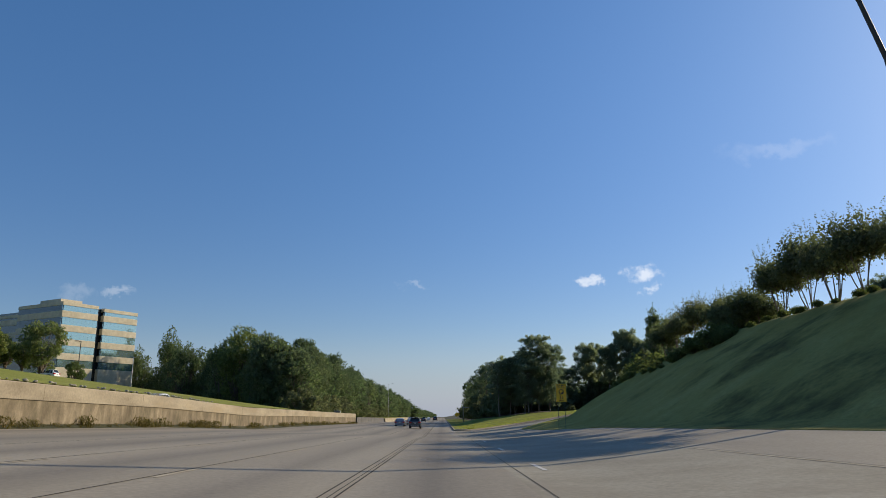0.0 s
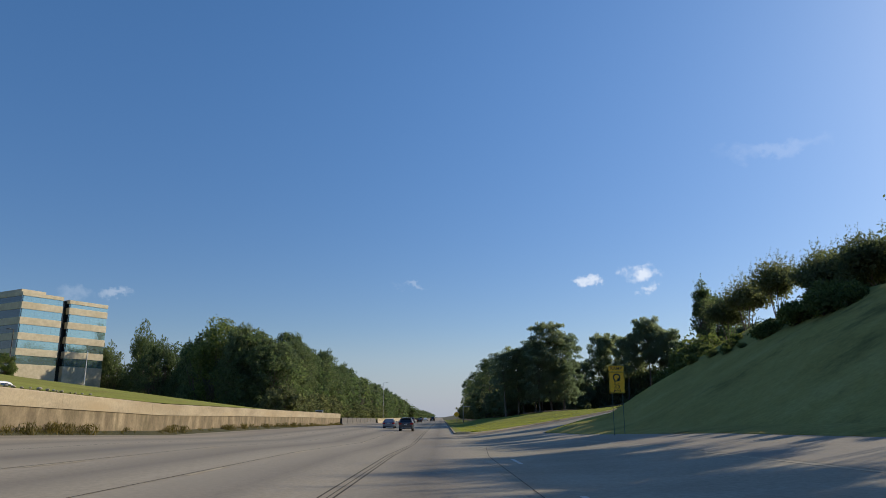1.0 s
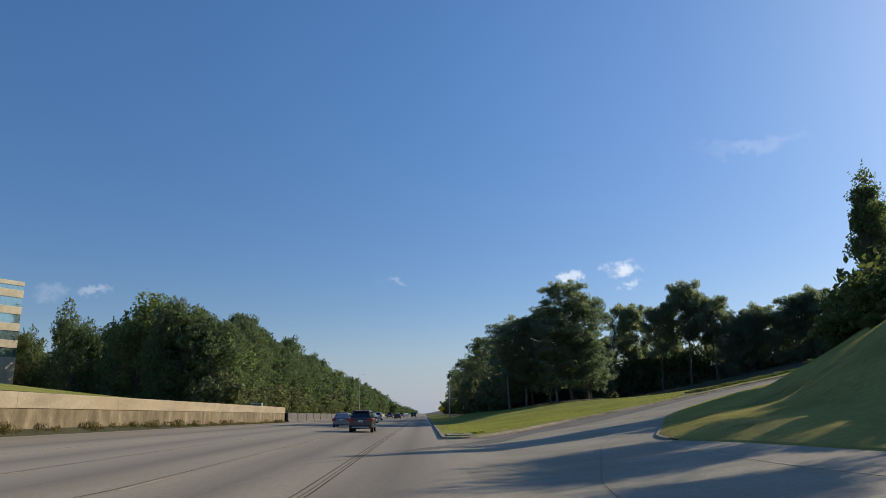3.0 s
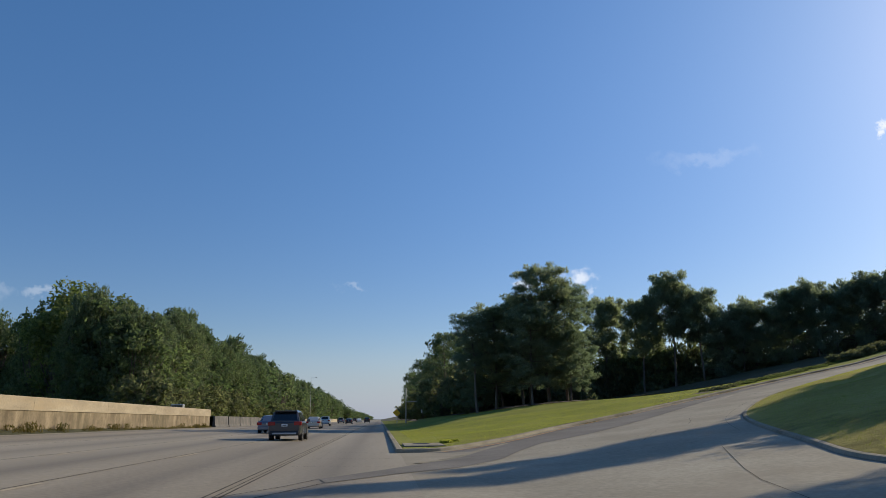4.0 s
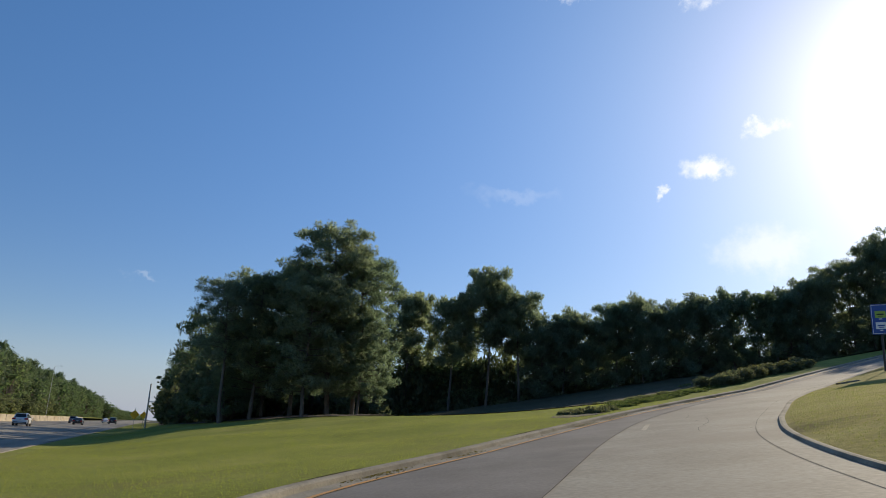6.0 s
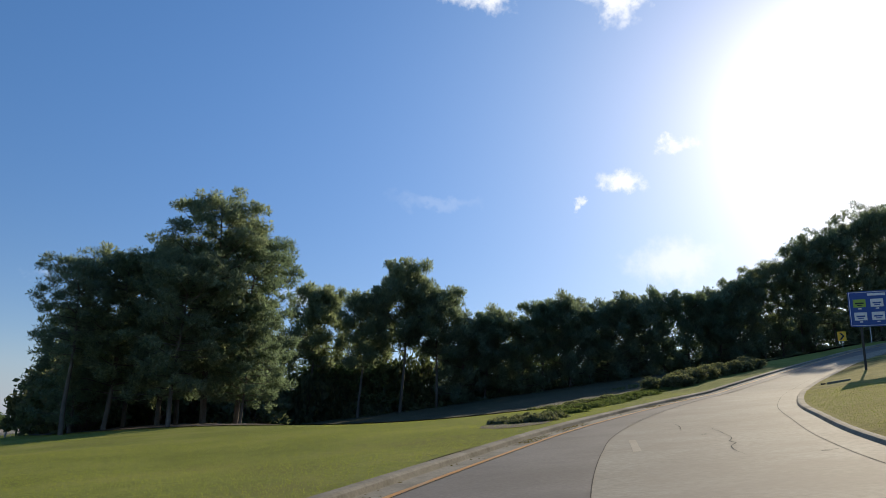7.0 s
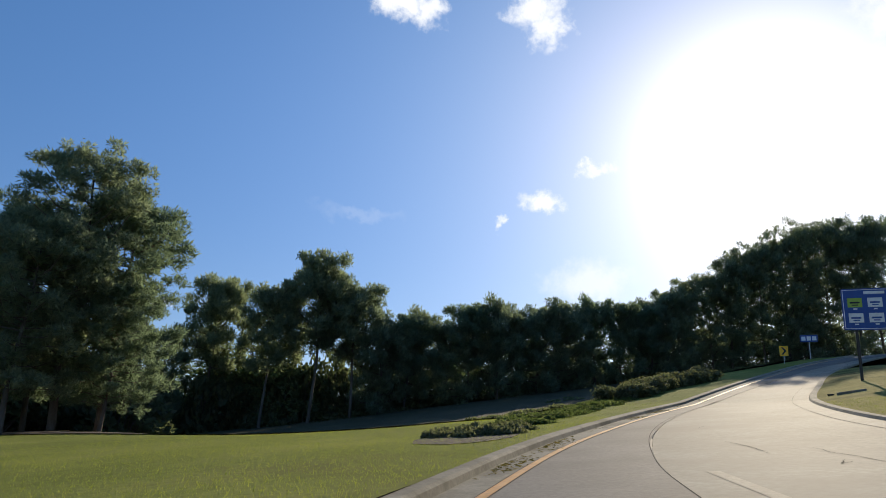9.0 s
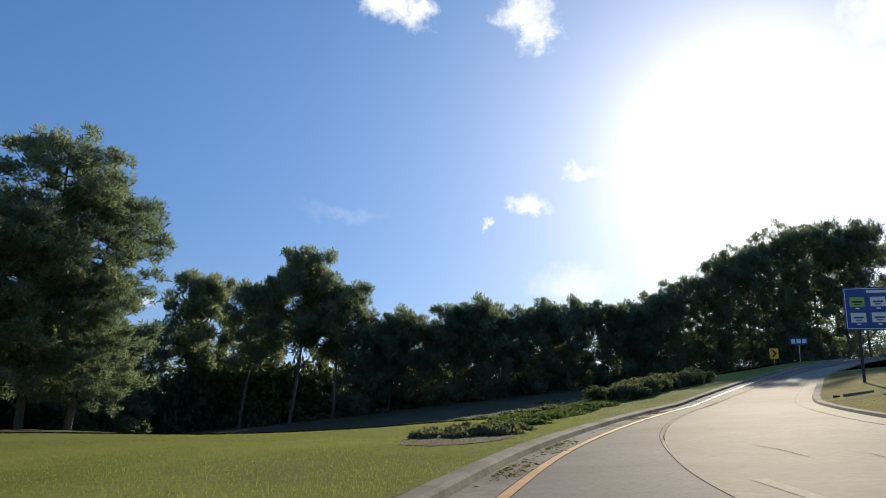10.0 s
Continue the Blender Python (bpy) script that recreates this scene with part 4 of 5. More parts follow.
for k in range(7):
    put("b", BRUSH, k % 2, 40 + 2.2 * k, 193 - 0.3 * k + rng.uniform(-1, 1), rng.uniform(1.65, 1.95), 0.95, sink=0.5)
for k in range(26):
    put("b", BRUSH, k % 2, 12 + 20 * (k / 25) + rng.uniform(-2, 2), 172 + rng.uniform(0, 22) + 40 * (k % 3 == 0), rng.uniform(0.9, 1.3), 1.1, sink=0.5)
for k in range(12):
    put("w", WOODS, k % 3, 17 + 3 * k, 215 + rng.uniform(-6, 6) - 2 * k, 0.55, 0.8, sink=0.8)
for k in range(10):
    put("b", BRUSH, k % 2, 13 + rng.uniform(-1, 2), 205 + 20 * k, 1.3, 1.4, sink=0.5)
# the wooded ridge to the left of the highway
FRONT = [broadleaf(26, 24, 13, "tall tree at the wood's corner, its sunlight in light-green leaves", 0.32, 12000, M_LEAF_LIGHT, 0.0)]
put("f", FRONT, 0, -64, 228, 1.26, 1.2, sink=1.0)
put("w", WOODS, 1, -70, 232, 1.42, 1.2, sink=1.0)
for k, (x2, y2, high) in enumerate(((-54, 218, 25), (-49, 211, 23), (-67, 240, 28))):
    put("w", WOODS, k % 3, x2, y2, high / (22, 19, 24)[k % 3], 1.2, sink=0.8)
for k in range(84):
    f = k / 83
    y = 208 + 640 * f**1.5
    for row in range(2):
        x2, y2 = -44.5 + 4 * f - 8 * row + rng.uniform(-2.4, 2.4), y + rng.uniform(-3, 3) + 4 * row
        tall = (1.04 + (0.24 if y > 255 else 0.02) * row) * (1 - 0.24 * f)
        if rng.random() < (0.8, 0.45)[row]:
            i = rng.choice((0, 0, 1))
            high, wide = tall * 22.5 / (20, 17)[i] * rng.uniform(0.84, 1.1), rng.uniform(0.75, 1.1)
            if y2 > 320:
                put("o", DISTANT_PINES, 0, x2, y2, high * (1.0, 0.85)[i], wide, sink=1.2)
            else:
                put("q", FAR_PINES, i, x2, y2, high, wide, sink=1.2)
        elif y2 > 320:
            put("z", DISTANT, rng.randrange(2), x2, y2, tall * rng.uniform(0.85, 1.0), rng.uniform(1.0, 1.35), sink=1.0)
        else:
            put("w", WOODS, rng.randrange(3), x2, y2, tall * rng.uniform(0.85, 1.04), rng.uniform(1.0, 1.3), sink=1.0)
for k in range(20):
    put("w", WOODS, rng.randrange(3), -64 - 5 * k + rng.uniform(-2, 2), 234 + 4.0 * k + rng.uniform(-4, 4), rng.uniform(0.95, 1.35), rng.uniform(0.7, 1.0), sink=0.5)
for k in range(22):
    put("w", WOODS, rng.randrange(3), -60 - 3.6 * k + rng.uniform(-2, 2), 232 + 4.0 * k + rng.uniform(0, 10), rng.uniform(0.5, 0.85), rng.uniform(0.9, 1.3), sink=0.8)
# the ridge runs on along the highway into the distance
y = 852.0
while y < 3000:
    for row in range(2):
        put("z", DISTANT, rng.randrange(2), -40 - 16 * row + rng.uniform(-4, 4), y + rng.uniform(-8, 8), rng.uniform(0.62, 0.78), 2.0, z=-2.5 - 0.003 * (y - 400), sink=1.0)
    y *= 1.032
# brush at the foot of the wood
for k in range(40):
    put("b", BRUSH, k % 2, -39 + rng.uniform(-2, 1), 203 + 7 * k, rng.uniform(0.9, 1.3), 1.4, sink=0.6)

# myrtles, shrubs and the narrow evergreens on the hill
def myrtle(seed, height, wide, bare, label, stems=5, leaves=11000):
    """A vase-shaped crape myrtle: bare fanned stems that fork into a rounded crown of fine leaves with upright shoots."""
    rng = np.random.default_rng(seed)
    root = empty("crape_myrtle", Matrix.Identity(4), label, "tree", "myrtles on the hill")
    limbs, tips = [], []
    for k in range(stems):
        az = 6.283 * (k + rng.uniform(-0.25, 0.25)) / stems
        out = wide * rng.uniform(0.1, 0.24)
        way = np.array([math.cos(az), math.sin(az), 0])
        foot = way * 0.12 + (0, 0, -0.3)
        fork = way * out + (0, 0, height * bare * rng.uniform(0.85, 1.15))
        limbs.append([(tuple(foot), 0.055), (tuple((foot + fork) / 2 + rng.normal(0, 0.06, 3)), 0.045), (tuple(fork), 0.035)])
        for _ in range(5):
            a2 = az + rng.normal(0, 0.9)
            tip = np.array([math.cos(a2), math.sin(a2), 0]) * wide * rng.uniform(0.1, 0.46)
            tip[2] = height * (bare + (1 - bare) * rng.uniform(0.25, 0.9) * (1 - 0.35 * (np.linalg.norm(tip[:2]) / (wide * 0.5)) ** 2))
            limbs.append([(tuple(fork), 0.03), (tuple((fork + tip) / 2 + rng.normal(0, 0.1, 3)), 0.018), (tuple(tip), 0.008)])
            tips.append((fork, tip))
    trunk_mesh("trunk", [(0, 0, -0.3), (0.02, 0, 0.1), (0.03, 0.02, 0.5)], [0.1, 0.09, 0.03], limbs, root, grown=True)
    q = []
    n = leaves // len(tips)
    for fork, tip in tips:
        c = fork + (tip - fork) * rng.uniform(0.45, 1.0, (n, 1)) + rng.normal(0, 0.1 * wide, (n, 3)) * (1, 1, 0.7)
        q.append(leaf_quads(c, 0.15, 0.5, rng))
        for _ in range(3):
            up = np.linspace(0, rng.uniform(0.5, 1.2), 16)[:, None]
            a = tip + rng.normal(0, 0.35, 3) + (0, 0, 0.25)
            q.append(leaf_quads(a + up * (rng.normal(0, 0.25), rng.normal(0, 0.25), 1.0) + rng.normal(0, 0.06, (16, 3)), 0.07, 0.5, rng))
    leaf_object("crown", np.concatenate(q), M_LEAF_DARK, root)
    return root


MYRTLE = [myrtle(31, 6.2, 5.2, 0.42, "dark crape myrtle with several bare stems", 5, 5600),
          myrtle(32, 5.6, 5.0, 0.44, "crape myrtle with a vase of bare stems", 6, 5400),
          myrtle(33, 5.4, 5.6, 0.22, "low full crape myrtle on the hill crest", 6, 13000)]
for k in range(12):
    if k > 5:
        put("m", MYRTLE, k % 2, 30.4 + rng.uniform(-0.7, 0.9), 15 + 4.3 * k + rng.uniform(-0.6, 0.6), rng.uniform(0.98, 1.1))
for k in (0, 1, 2, 3, 5, 7):
    put("m", MYRTLE, 2 if k < 3 else k % 4 // 2, 30.8 + rng.uniform(-0.8, 1.2) - 0.1 * k, 71 + 3.0 * k, rng.uniform(0.82, 0.92) + 0.01 * k)
put("m", MYRTLE, 0, 29.9, 95.2, 0.84)
EVER = [broadleaf(41, 10.0, 2.3, "narrow upright evergreen on the hill", 0.12, 9000, M_LEAF, 0.02, "evergreen_tree", 1, "evergreens on the hill", 60, 46),
        broadleaf(42, 9.0, 3.6, "broader pointed evergreen on the hill", 0.12, 9000, M_LEAF, 0.0, "evergreen_tree", 1, "evergreens on the hill", 60, 40)]
for i, x, y, top in ((0, 31.7, 106.2, 17.2), (1, 34.6, 109.6, 16.6)):
    s = (top - float(hill_z(x, y))) / (10.0, 9.0)[i]
    put("e", EVER, i, x, y, s, 1.0)
SHRUBS = [shrub(51, 2.2, 1.5, "rounded dark shrub on the bank", M_SHRUB), shrub(52, 1.7, 1.1, "low spreading green shrub on the bank", M_SHRUB)]
for k in range(44):
    f = k / 43
    y = 66 + 34 * f + rng.uniform(-0.6, 0.6)
    put("s", SHRUBS, k % 2, float(inner_x(y)) + 16.5 - 5.5 * f + rng.uniform(-1.6, 2.2), y, (rng.uniform(0.7, 1.35) + 0.5 * f) * (0.4 if 75 < y < 99 else 1.0))
for k in range(34):
    if 9 < k < 23:
        put("s", SHRUBS, k % 2, 34.5 + rng.uniform(-0.8, 2.5), 64 + 1.05 * k, rng.uniform(1.9, 2.7))
for k in range(22):
    y = 98 + 0.75 * k
    put("s", SHRUBS, k % 2, 27.0 + 0.42 * k + rng.uniform(-1.2, 1.2), y, rng.uniform(1.5, 2.3) + 0.07 * min(k, 10))
for k in range(16):
    y = 30 + 2.3 * k
    if y > 42:
        put("s", SHRUBS, 1, 28.6 + rng.uniform(-0.5, 0.5), y, rng.uniform(0.35, 0.6))

# ---- office building ----
def office():
    """A plain base under five storeys of tan bands and teal strip windows; two blocks with a dark recess between."""
    soil = float(left_z(-127, 235)) - 1.0
    m = Matrix.Translation((-127.4, 234.9, 0)) @ Matrix.Rotation(-math.atan2(14.4, 25.4), 4, "Z")
    root = empty("office_building", m, "tan six-storey office building with teal strip windows", "building")
    top = 37.9
    floors = 6
    step = 4.7
    base = top - floors * step

    def block(x0, y0, x1, y1, z_top, glass, name):
        bm = bmesh.new()
        box(bm, x0 + 0.35, y0 + 0.35, soil - 2, x1 - 0.35, y1 - 0.35, z_top - 0.6)
        core = part("core", bm, M_DARKGLASS, root, "dark glazed inner wall")
        for k in range(floors):
            z = base + k * step
            bm = bmesh.new()
            lo = soil - 2 if k == 0 else z
            box(bm, x0, y0, lo, x1, y1, z + (step * 1.02 if k == 0 else step * 0.46), 0.06)
            part("spandrel_band", bm, M_CLADDING, root)
            if k:
                zb, zt = z + step * 0.46, z + step
                for (ax, ay, bx, by, n) in ((x1 + 0.0, y0, x1, y1, 9), (x0, y0, x1, y0, 12)):
                    for q in range(n):
                        f0, f1 = q / n, (q + 1) / n
                        bm = bmesh.new()
                        px0, py0 = ax + (bx - ax) * f0, ay + (by - ay) * f0
                        px1, py1 = ax + (bx - ax) * f1, ay + (by - ay) * f1
                        if ax == bx:
                            box(bm, px0 - 0.3, py0 + 0.015, zb, px0 - 0.22, py1 - 0.015, zt)
                        else:
                            box(bm, px0 + 0.015, py0 + 0.22, zb, px1 - 0.015, py0 + 0.3, zt)
                        part("pane", bm, glass if ax == bx else M_DARKGLASS, root)
        bm = bmesh.new()
        box(bm, x0, y0, z_top - 0.7, x1, y1, z_top + 0.5, 0.06)
        part("parapet", bm, M_CLADDING, root)
    # the front faces the highway
    block(-26, 0.0, 0, 13.2, top, M_BLUEGLASS, "near")
    block(-26, 15.4, 0, 29.2, top - 0.6, M_BLUEGLASS, "far")
    bm = bmesh.new()
    box(bm, -26, 13.2, soil - 2, -1.6, 15.4, top - 0.4)
    part("recess", bm, M_DARKGLASS, root, "dark glazed recess between the blocks")
    bm = bmesh.new()
    box(bm, -20, 4, top + 0.5, -8, 12, top + 2.6, 0.05)
    part("roof_plant", bm, M_CLADDING, root, "tan rooftop plant screen")
    block(-62, 6.0, -27.5, 24, top - 1.2, M_DARKGLASS, "wing")
    return root


office()

# ---- small trees, cars and lamps of the office park ----
SHADE = [broadleaf(61, 9, 6.2, "bright green young shade tree", 0.2, 5200, M_LEAF_LIGHT, 0.08, "shade_tree", 1, "shade trees by the offices"),
         broadleaf(62, 8, 4.6, "small green parking-lot tree", 0.2, 4200, M_LEAF_LIGHT, 0.1, "shade_tree", 1, "shade trees by the offices")]
for i, x, y, s in ((0, -63, 112, 1.0), (1, -69, 110, 0.8), (1, -75, 113, 0.8), (0, -80, 114, 0.9), (1, -71, 138, 0.72), (0, -97, 150, 0.9), (1, -90, 160, 0.8), (1, -66, 104, 0.8), (0, -62, 92, 0.9), (1, -72, 96, 0.9), (1, -67.2, 114, 0.75), (1, -70.5, 115, 0.75)):
    put("t", SHADE, i, x, y, s)


def lamp_post(x, y, z, h, label, arm=1.2, turn=0.0, mat=None):
    root = empty("lamp_post", pose(x, y, z, 0, 0, turn), label, "street lamp", "lamp posts")
    bm = bmesh.new()
    tube(bm, (0, 0, -0.3), (0, 0, h), 0.12, 0.07, 10)
    part("pole", bm, mat or M_STEEL, root)
    bm = bmesh.new()
    tube(bm, (0, 0, h - 0.15), (arm, 0, h + 0.1), 0.05, 0.04, 8)
    part("arm", bm, mat or M_STEEL, root)
    bm = bmesh.new()
    box(bm, arm - 0.1, -0.16, h + 0.02, arm + 0.65, 0.16, h + 0.16, 0.03)
    part("lamp_head", bm, M_DARKSTEEL, root, "flat dark lamp head")
    bm = bmesh.new()
    tube(bm, (0, 0, -0.3), (0, 0, 0.35), 0.22, 0.2, 10)
    part("base", bm, M_CURB, root, "concrete lamp footing")
    return root


lamp_post(-76, 175, float(left_z(-76, 175)), 12, "grey steel parking-lot lamp post", 1.0, 20)
lamp_post(-72, 141, float(left_z(-72, 141)), 9.5, "dark bronze parking-lot lamp post", 0.9, 160, M_DARKSTEEL)
lamp_post(-31, 410, float(base_z(-18, 410)), 20, "tall grey highway light mast", 2.0, 0)

# tall davit lamp beside the exit lane, bent and placed to fit the camera's view
foot = float(hill_z(23.8, 33.2))
root = empty("davit_lamp", pose(23.8, 33.2, foot, 0, 0, 0), "tall grey steel lamp with an arm, curved to fit the camera's view", "street lamp", "lamp posts")
bm = bmesh.new()
pts = [Vector((px, 0, pz - foot)) for px, pz in ((0, foot - 0.4), (-0.03, foot + 4), (-0.27, 13.76), (-0.92, 19.05), (-1.92, 22.46), (-3.9, 25.23), (-6.75, 26.44))]
for a, b, r0, r1 in zip(pts, pts[1:], (0.17, 0.16, 0.15, 0.135, 0.12, 0.1), (0.16, 0.15, 0.135, 0.12, 0.1, 0.08)):
    tube(bm, a, b, r0, r1, 10)
part("pole", bm, M_DARKSTEEL, root)
bm = bmesh.new()
box(bm, -7.9, -0.2, 26.3 - foot, -6.6, 0.2, 26.6 - foot, 0.04)
part("lamp_head", bm, M_DARKSTEEL, root, "flat dark lamp head")


# ---- signs ----
def letters(text, size, m, mat, parent, name="legend"):
    cu = bpy.data.curves.new(name, "FONT")
    cu.body, cu.size, cu.align_x, cu.align_y, cu.extrude, cu.offset = text, size, "CENTER", "CENTER", 0.004, 0.002 * size
    cu.resolution_u = 4
    ob = new(name, cu)
    dg = bpy.context.evaluated_depsgraph_get()
    me = bpy.data.meshes.new_from_object(ob.evaluated_get(dg))
    bpy.data.objects.remove(ob)
    me.materials.clear()
    me.materials.append(mat)
    o = new(name, me)
    o.parent = parent
    o.matrix_basis = m
    return o


def panel(bm, w, h, t, r, y=0.0, z=0.0, x=0.0):
    """An upright plate with rounded corners, facing -y."""
    pts = []
    for cx, cz, a0 in ((w / 2 - r, h / 2 - r, 0), (-w / 2 + r, h / 2 - r, 90), (-w / 2 + r, -h / 2 + r, 180), (w / 2 - r, -h / 2 + r, 270)):
        for k in range(5):
            a = radians(a0 + k * 22.5)
            pts.append((cx + r * math.cos(a), cz + r * math.sin(a)))
    f = [bm.verts.new((x + p, y, z + q)) for p, q in pts]
    b = [bm.verts.new((x + p, y + t, z + q)) for p, q in pts]
    bm.faces.new(f), bm.faces.new(b[::-1])
    for k in range(len(pts)):
        bm.faces.new((f[k - 1], f[k], b[k], b[k - 1]))
    bmesh.ops.recalc_face_normals(bm, faces=bm.faces)


FACE = pose(0, 0, 0, 90, 0, 0)


def ramp_sign(x, y, turn):
    z = float(hill_z(x, y))
    root = empty("ramp_speed_sign", pose(x, y, z, 0, 0, turn), "yellow ramp warning sign with loop arrow on two posts", "road sign")
    w, h = 0.9, 1.6
    z0 = 3.1 - h / 2 - z
    for sx in (-0.3, 0.3):
        bm = bmesh.new()
        box(bm, sx - 0.018, 0.03, -0.5, sx + 0.018, 0.07, z0 + h, 0.006)
        part("post", bm, M_POST, root)
    mid = z0 + h / 2
    bm = bmesh.new()
    panel(bm, w, 0.34, 0.02, 0.04, 0.0, z0 + h - 0.17)
    part("top_plate", bm, M_SIGNYEL, root)
    bm = bmesh.new()
    panel(bm, w, h - 0.36, 0.02, 0.05, 0.0, z0 + (h - 0.36) / 2)
    main = part("main_plate", bm, M_SIGNYEL, root)
    for pw, ph, pz in ((w - 0.05, 0.29, z0 + h - 0.17), (w - 0.05, h - 0.41, z0 + (h - 0.36) / 2)):
        bm = bmesh.new()
        for x0, z0b, x1, z1 in ((-pw / 2, pz - ph / 2, pw / 2, pz - ph / 2 + 0.014), (-pw / 2, pz + ph / 2 - 0.014, pw / 2, pz + ph / 2), (-pw / 2, pz - ph / 2, -pw / 2 + 0.014, pz + ph / 2), (pw / 2 - 0.014, pz - ph / 2, pw / 2, pz + ph / 2)):
            box(bm, x0, -0.005, z0b, x1, -0.001, z1)
        part("border", bm, M_BLACK, root, "thin black border")
    letters("RAMP", 0.27, Matrix.Translation((0, -0.004, z0 + h - 0.17)) @ FACE, M_BLACK, root)
    letters("25", 0.4, Matrix.Translation((0, -0.004, z0 + 0.40)) @ FACE, M_BLACK, root)
    letters("MPH", 0.2, Matrix.Translation((0, -0.004, z0 + 0.13)) @ FACE, M_BLACK, root)
    # loop arrow: an open ring with a head pointing back down
    bm = bmesh.new()
    cz, r0, r1 = z0 + 0.92, 0.15, 0.225
    ring = []
    for k in range(25):
        a = radians(235 - k * 12.0)
        ring.append((bm.verts.new((r0 * math.cos(a), -0.006, cz + r0 * math.sin(a))), bm.verts.new((r1 * math.cos(a), -0.006, cz + r1 * math.sin(a)))))
    for p, q in zip(ring, ring[1:]):
        bm.faces.new((p[0], p[1], q[1], q[0]))
    a = radians(235)
    bx, bz = 0.1875 * math.cos(a), cz + 0.1875 * math.sin(a)
    bm.faces.new([bm.verts.new(p) for p in ((bx - 0.04, -0.006, bz), (bx - 0.04, -0.006, z0 + 0.62), (bx + 0.04, -0.006, z0 + 0.62), (bx + 0.04, -0.006, bz))])
    a = radians(-53)
    ex, ez = 0.1875 * math.cos(a), cz + 0.1875 * math.sin(a)
    bm.faces.new([bm.verts.new(p) for p in ((ex + 0.11, -0.006, ez - 0.06), (ex - 0.02, -0.006, ez + 0.14), (ex - 0.17, -0.006, ez - 0.1))])
    part("loop_arrow", bm, M_BLACK, root, "black loop arrow")
    return root


ramp_sign(10.55, 64.3, -4)


def services_sign(x, y, turn):
    """Large blue sign with plain coloured panels on two posts."""
    z = float(hill_z(x, y))
    root = empty("services_sign", pose(x, y, z, 0, 0, turn), "large blue roadside sign with pale square panels", "road sign")
    w, h, z0 = 2.7, 1.95, 2.2
    for sx in (-0.85, 0.85):
        bm = bmesh.new()
        box(bm, sx - 0.06, 0.05, -0.6, sx + 0.06, 0.16, z0 + h, 0.01)
        part("post", bm, M_DARKSTEEL, root)
    bm = bmesh.new()
    panel(bm, w, h, 0.04, 0.08, 0.0, z0 + h / 2)
    part("plate", bm, M_SIGNBLUE, root)
    bm = bmesh.new()
    for x0, a, x1, b in ((-w / 2 + 0.05, z0 + 0.05, w / 2 - 0.05, z0 + 0.075), (-w / 2 + 0.05, z0 + h - 0.075, w / 2 - 0.05, z0 + h - 0.05), (-w / 2 + 0.05, z0 + 0.05, -w / 2 + 0.075, z0 + h - 0.05), (w / 2 - 0.075, z0 + 0.05, w / 2 - 0.05, z0 + h - 0.05)):
        box(bm, x0, -0.006, a, x1, -0.002, b)
    part("border", bm, M_SIGNWHITE, root, "thin white border")
    bm = bmesh.new()
    box(bm, -0.42, -0.008, z0 + h - 0.27, 0.42, -0.002, z0 + h - 0.14)
    part("heading_bar", bm, M_SIGNWHITE, root, "white heading bar")
    for r in range(2):
        for c in range(3):
            bm = bmesh.new()
            cx, cz = -0.82 + 0.82 * c, z0 + 1.28 - 0.72 * r
            box(bm, cx - 0.3, -0.012, cz - 0.22, cx + 0.3, -0.002, cz + 0.22, 0.004)
            part("logo_panel", bm, M_SIGNGREEN if (r, c) == (0, 0) else M_SIGNWHITE, root)
            bm = bmesh.new()
            box(bm, cx - 0.2, -0.016, cz - 0.04, cx + 0.2, -0.0125, cz + 0.04)
            box(bm, cx - 0.13, -0.016, cz - 0.14, cx + 0.13, -0.0125, cz - 0.09)
            part("logo_bars", bm, M_SIGNBLUE if (r, c) != (0, 0) else M_BLACK, root, "dark bars on a panel")
            bm = bmesh.new()
            box(bm, cx - 0.08, -0.008, cz - 0.33, cx + 0.08, -0.002, cz - 0.27)
            part("arrow_bar", bm, M_SIGNWHITE, root)
    return root


services_sign(50.2, 129.2, -58)


def chevron_sign(x, y, turn, z, s=0.75):
    root = empty("chevron_sign", pose(x, y, z, 0, 0, turn), "small yellow chevron sign on a post", "road sign", "signs along the ramp")
    bm = bmesh.new()
    box(bm, -0.03, 0.03, -1.5, 0.03, 0.08, 1.5, 0.006)
    part("post", bm, M_STEEL, root)
    bm = bmesh.new()
    panel(bm, s, s * 1.25, 0.02, 0.04, 0.0, 1.3)
    part("plate", bm, M_SIGNYEL, root)
    bm = bmesh.new()
    c = s * 0.3
    bm.faces.new([bm.verts.new((px, -0.004, 1.3 + pz)) for px, pz in ((-c, -c * 1.5), (-c * 0.2, -c * 1.5), (c, 0), (c * 0.2, 0))])
    bm.faces.new([bm.verts.new((px, -0.004, 1.3 + pz)) for px, pz in ((c * 0.2, 0), (c, 0), (-c * 0.2, c * 1.5), (-c, c * 1.5))])
    part("chevron", bm, M_BLACK, root, "black chevron")
    return root


chevron_sign(84.0, 153.0, -58, float(lawn_z(84.0, 153.0)), 0.8)
root = empty("arrow_board", pose(90.5, 153.8, float(lawn_z(90.5, 153.8)), 0, 0, -65), "small blue and white route sign on a post", "road sign", "signs along the ramp")
bm = bmesh.new()
box(bm, -0.04, 0.03, -1.0, 0.04, 0.09, 2.2, 0.006)
part("post", bm, M_STEEL, root)
bm = bmesh.new()
panel(bm, 1.7, 0.75, 0.03, 0.05, 0.0, 2.2)
part("plate", bm, M_SIGNBLUE, root)
for k in range(3):
    bm = bmesh.new()
    box(bm, -0.72 + 0.52 * k, -0.008, 1.98, -0.32 + 0.52 * k, -0.002, 2.42)
    part("white_bar", bm, M_SIGNWHITE, root)


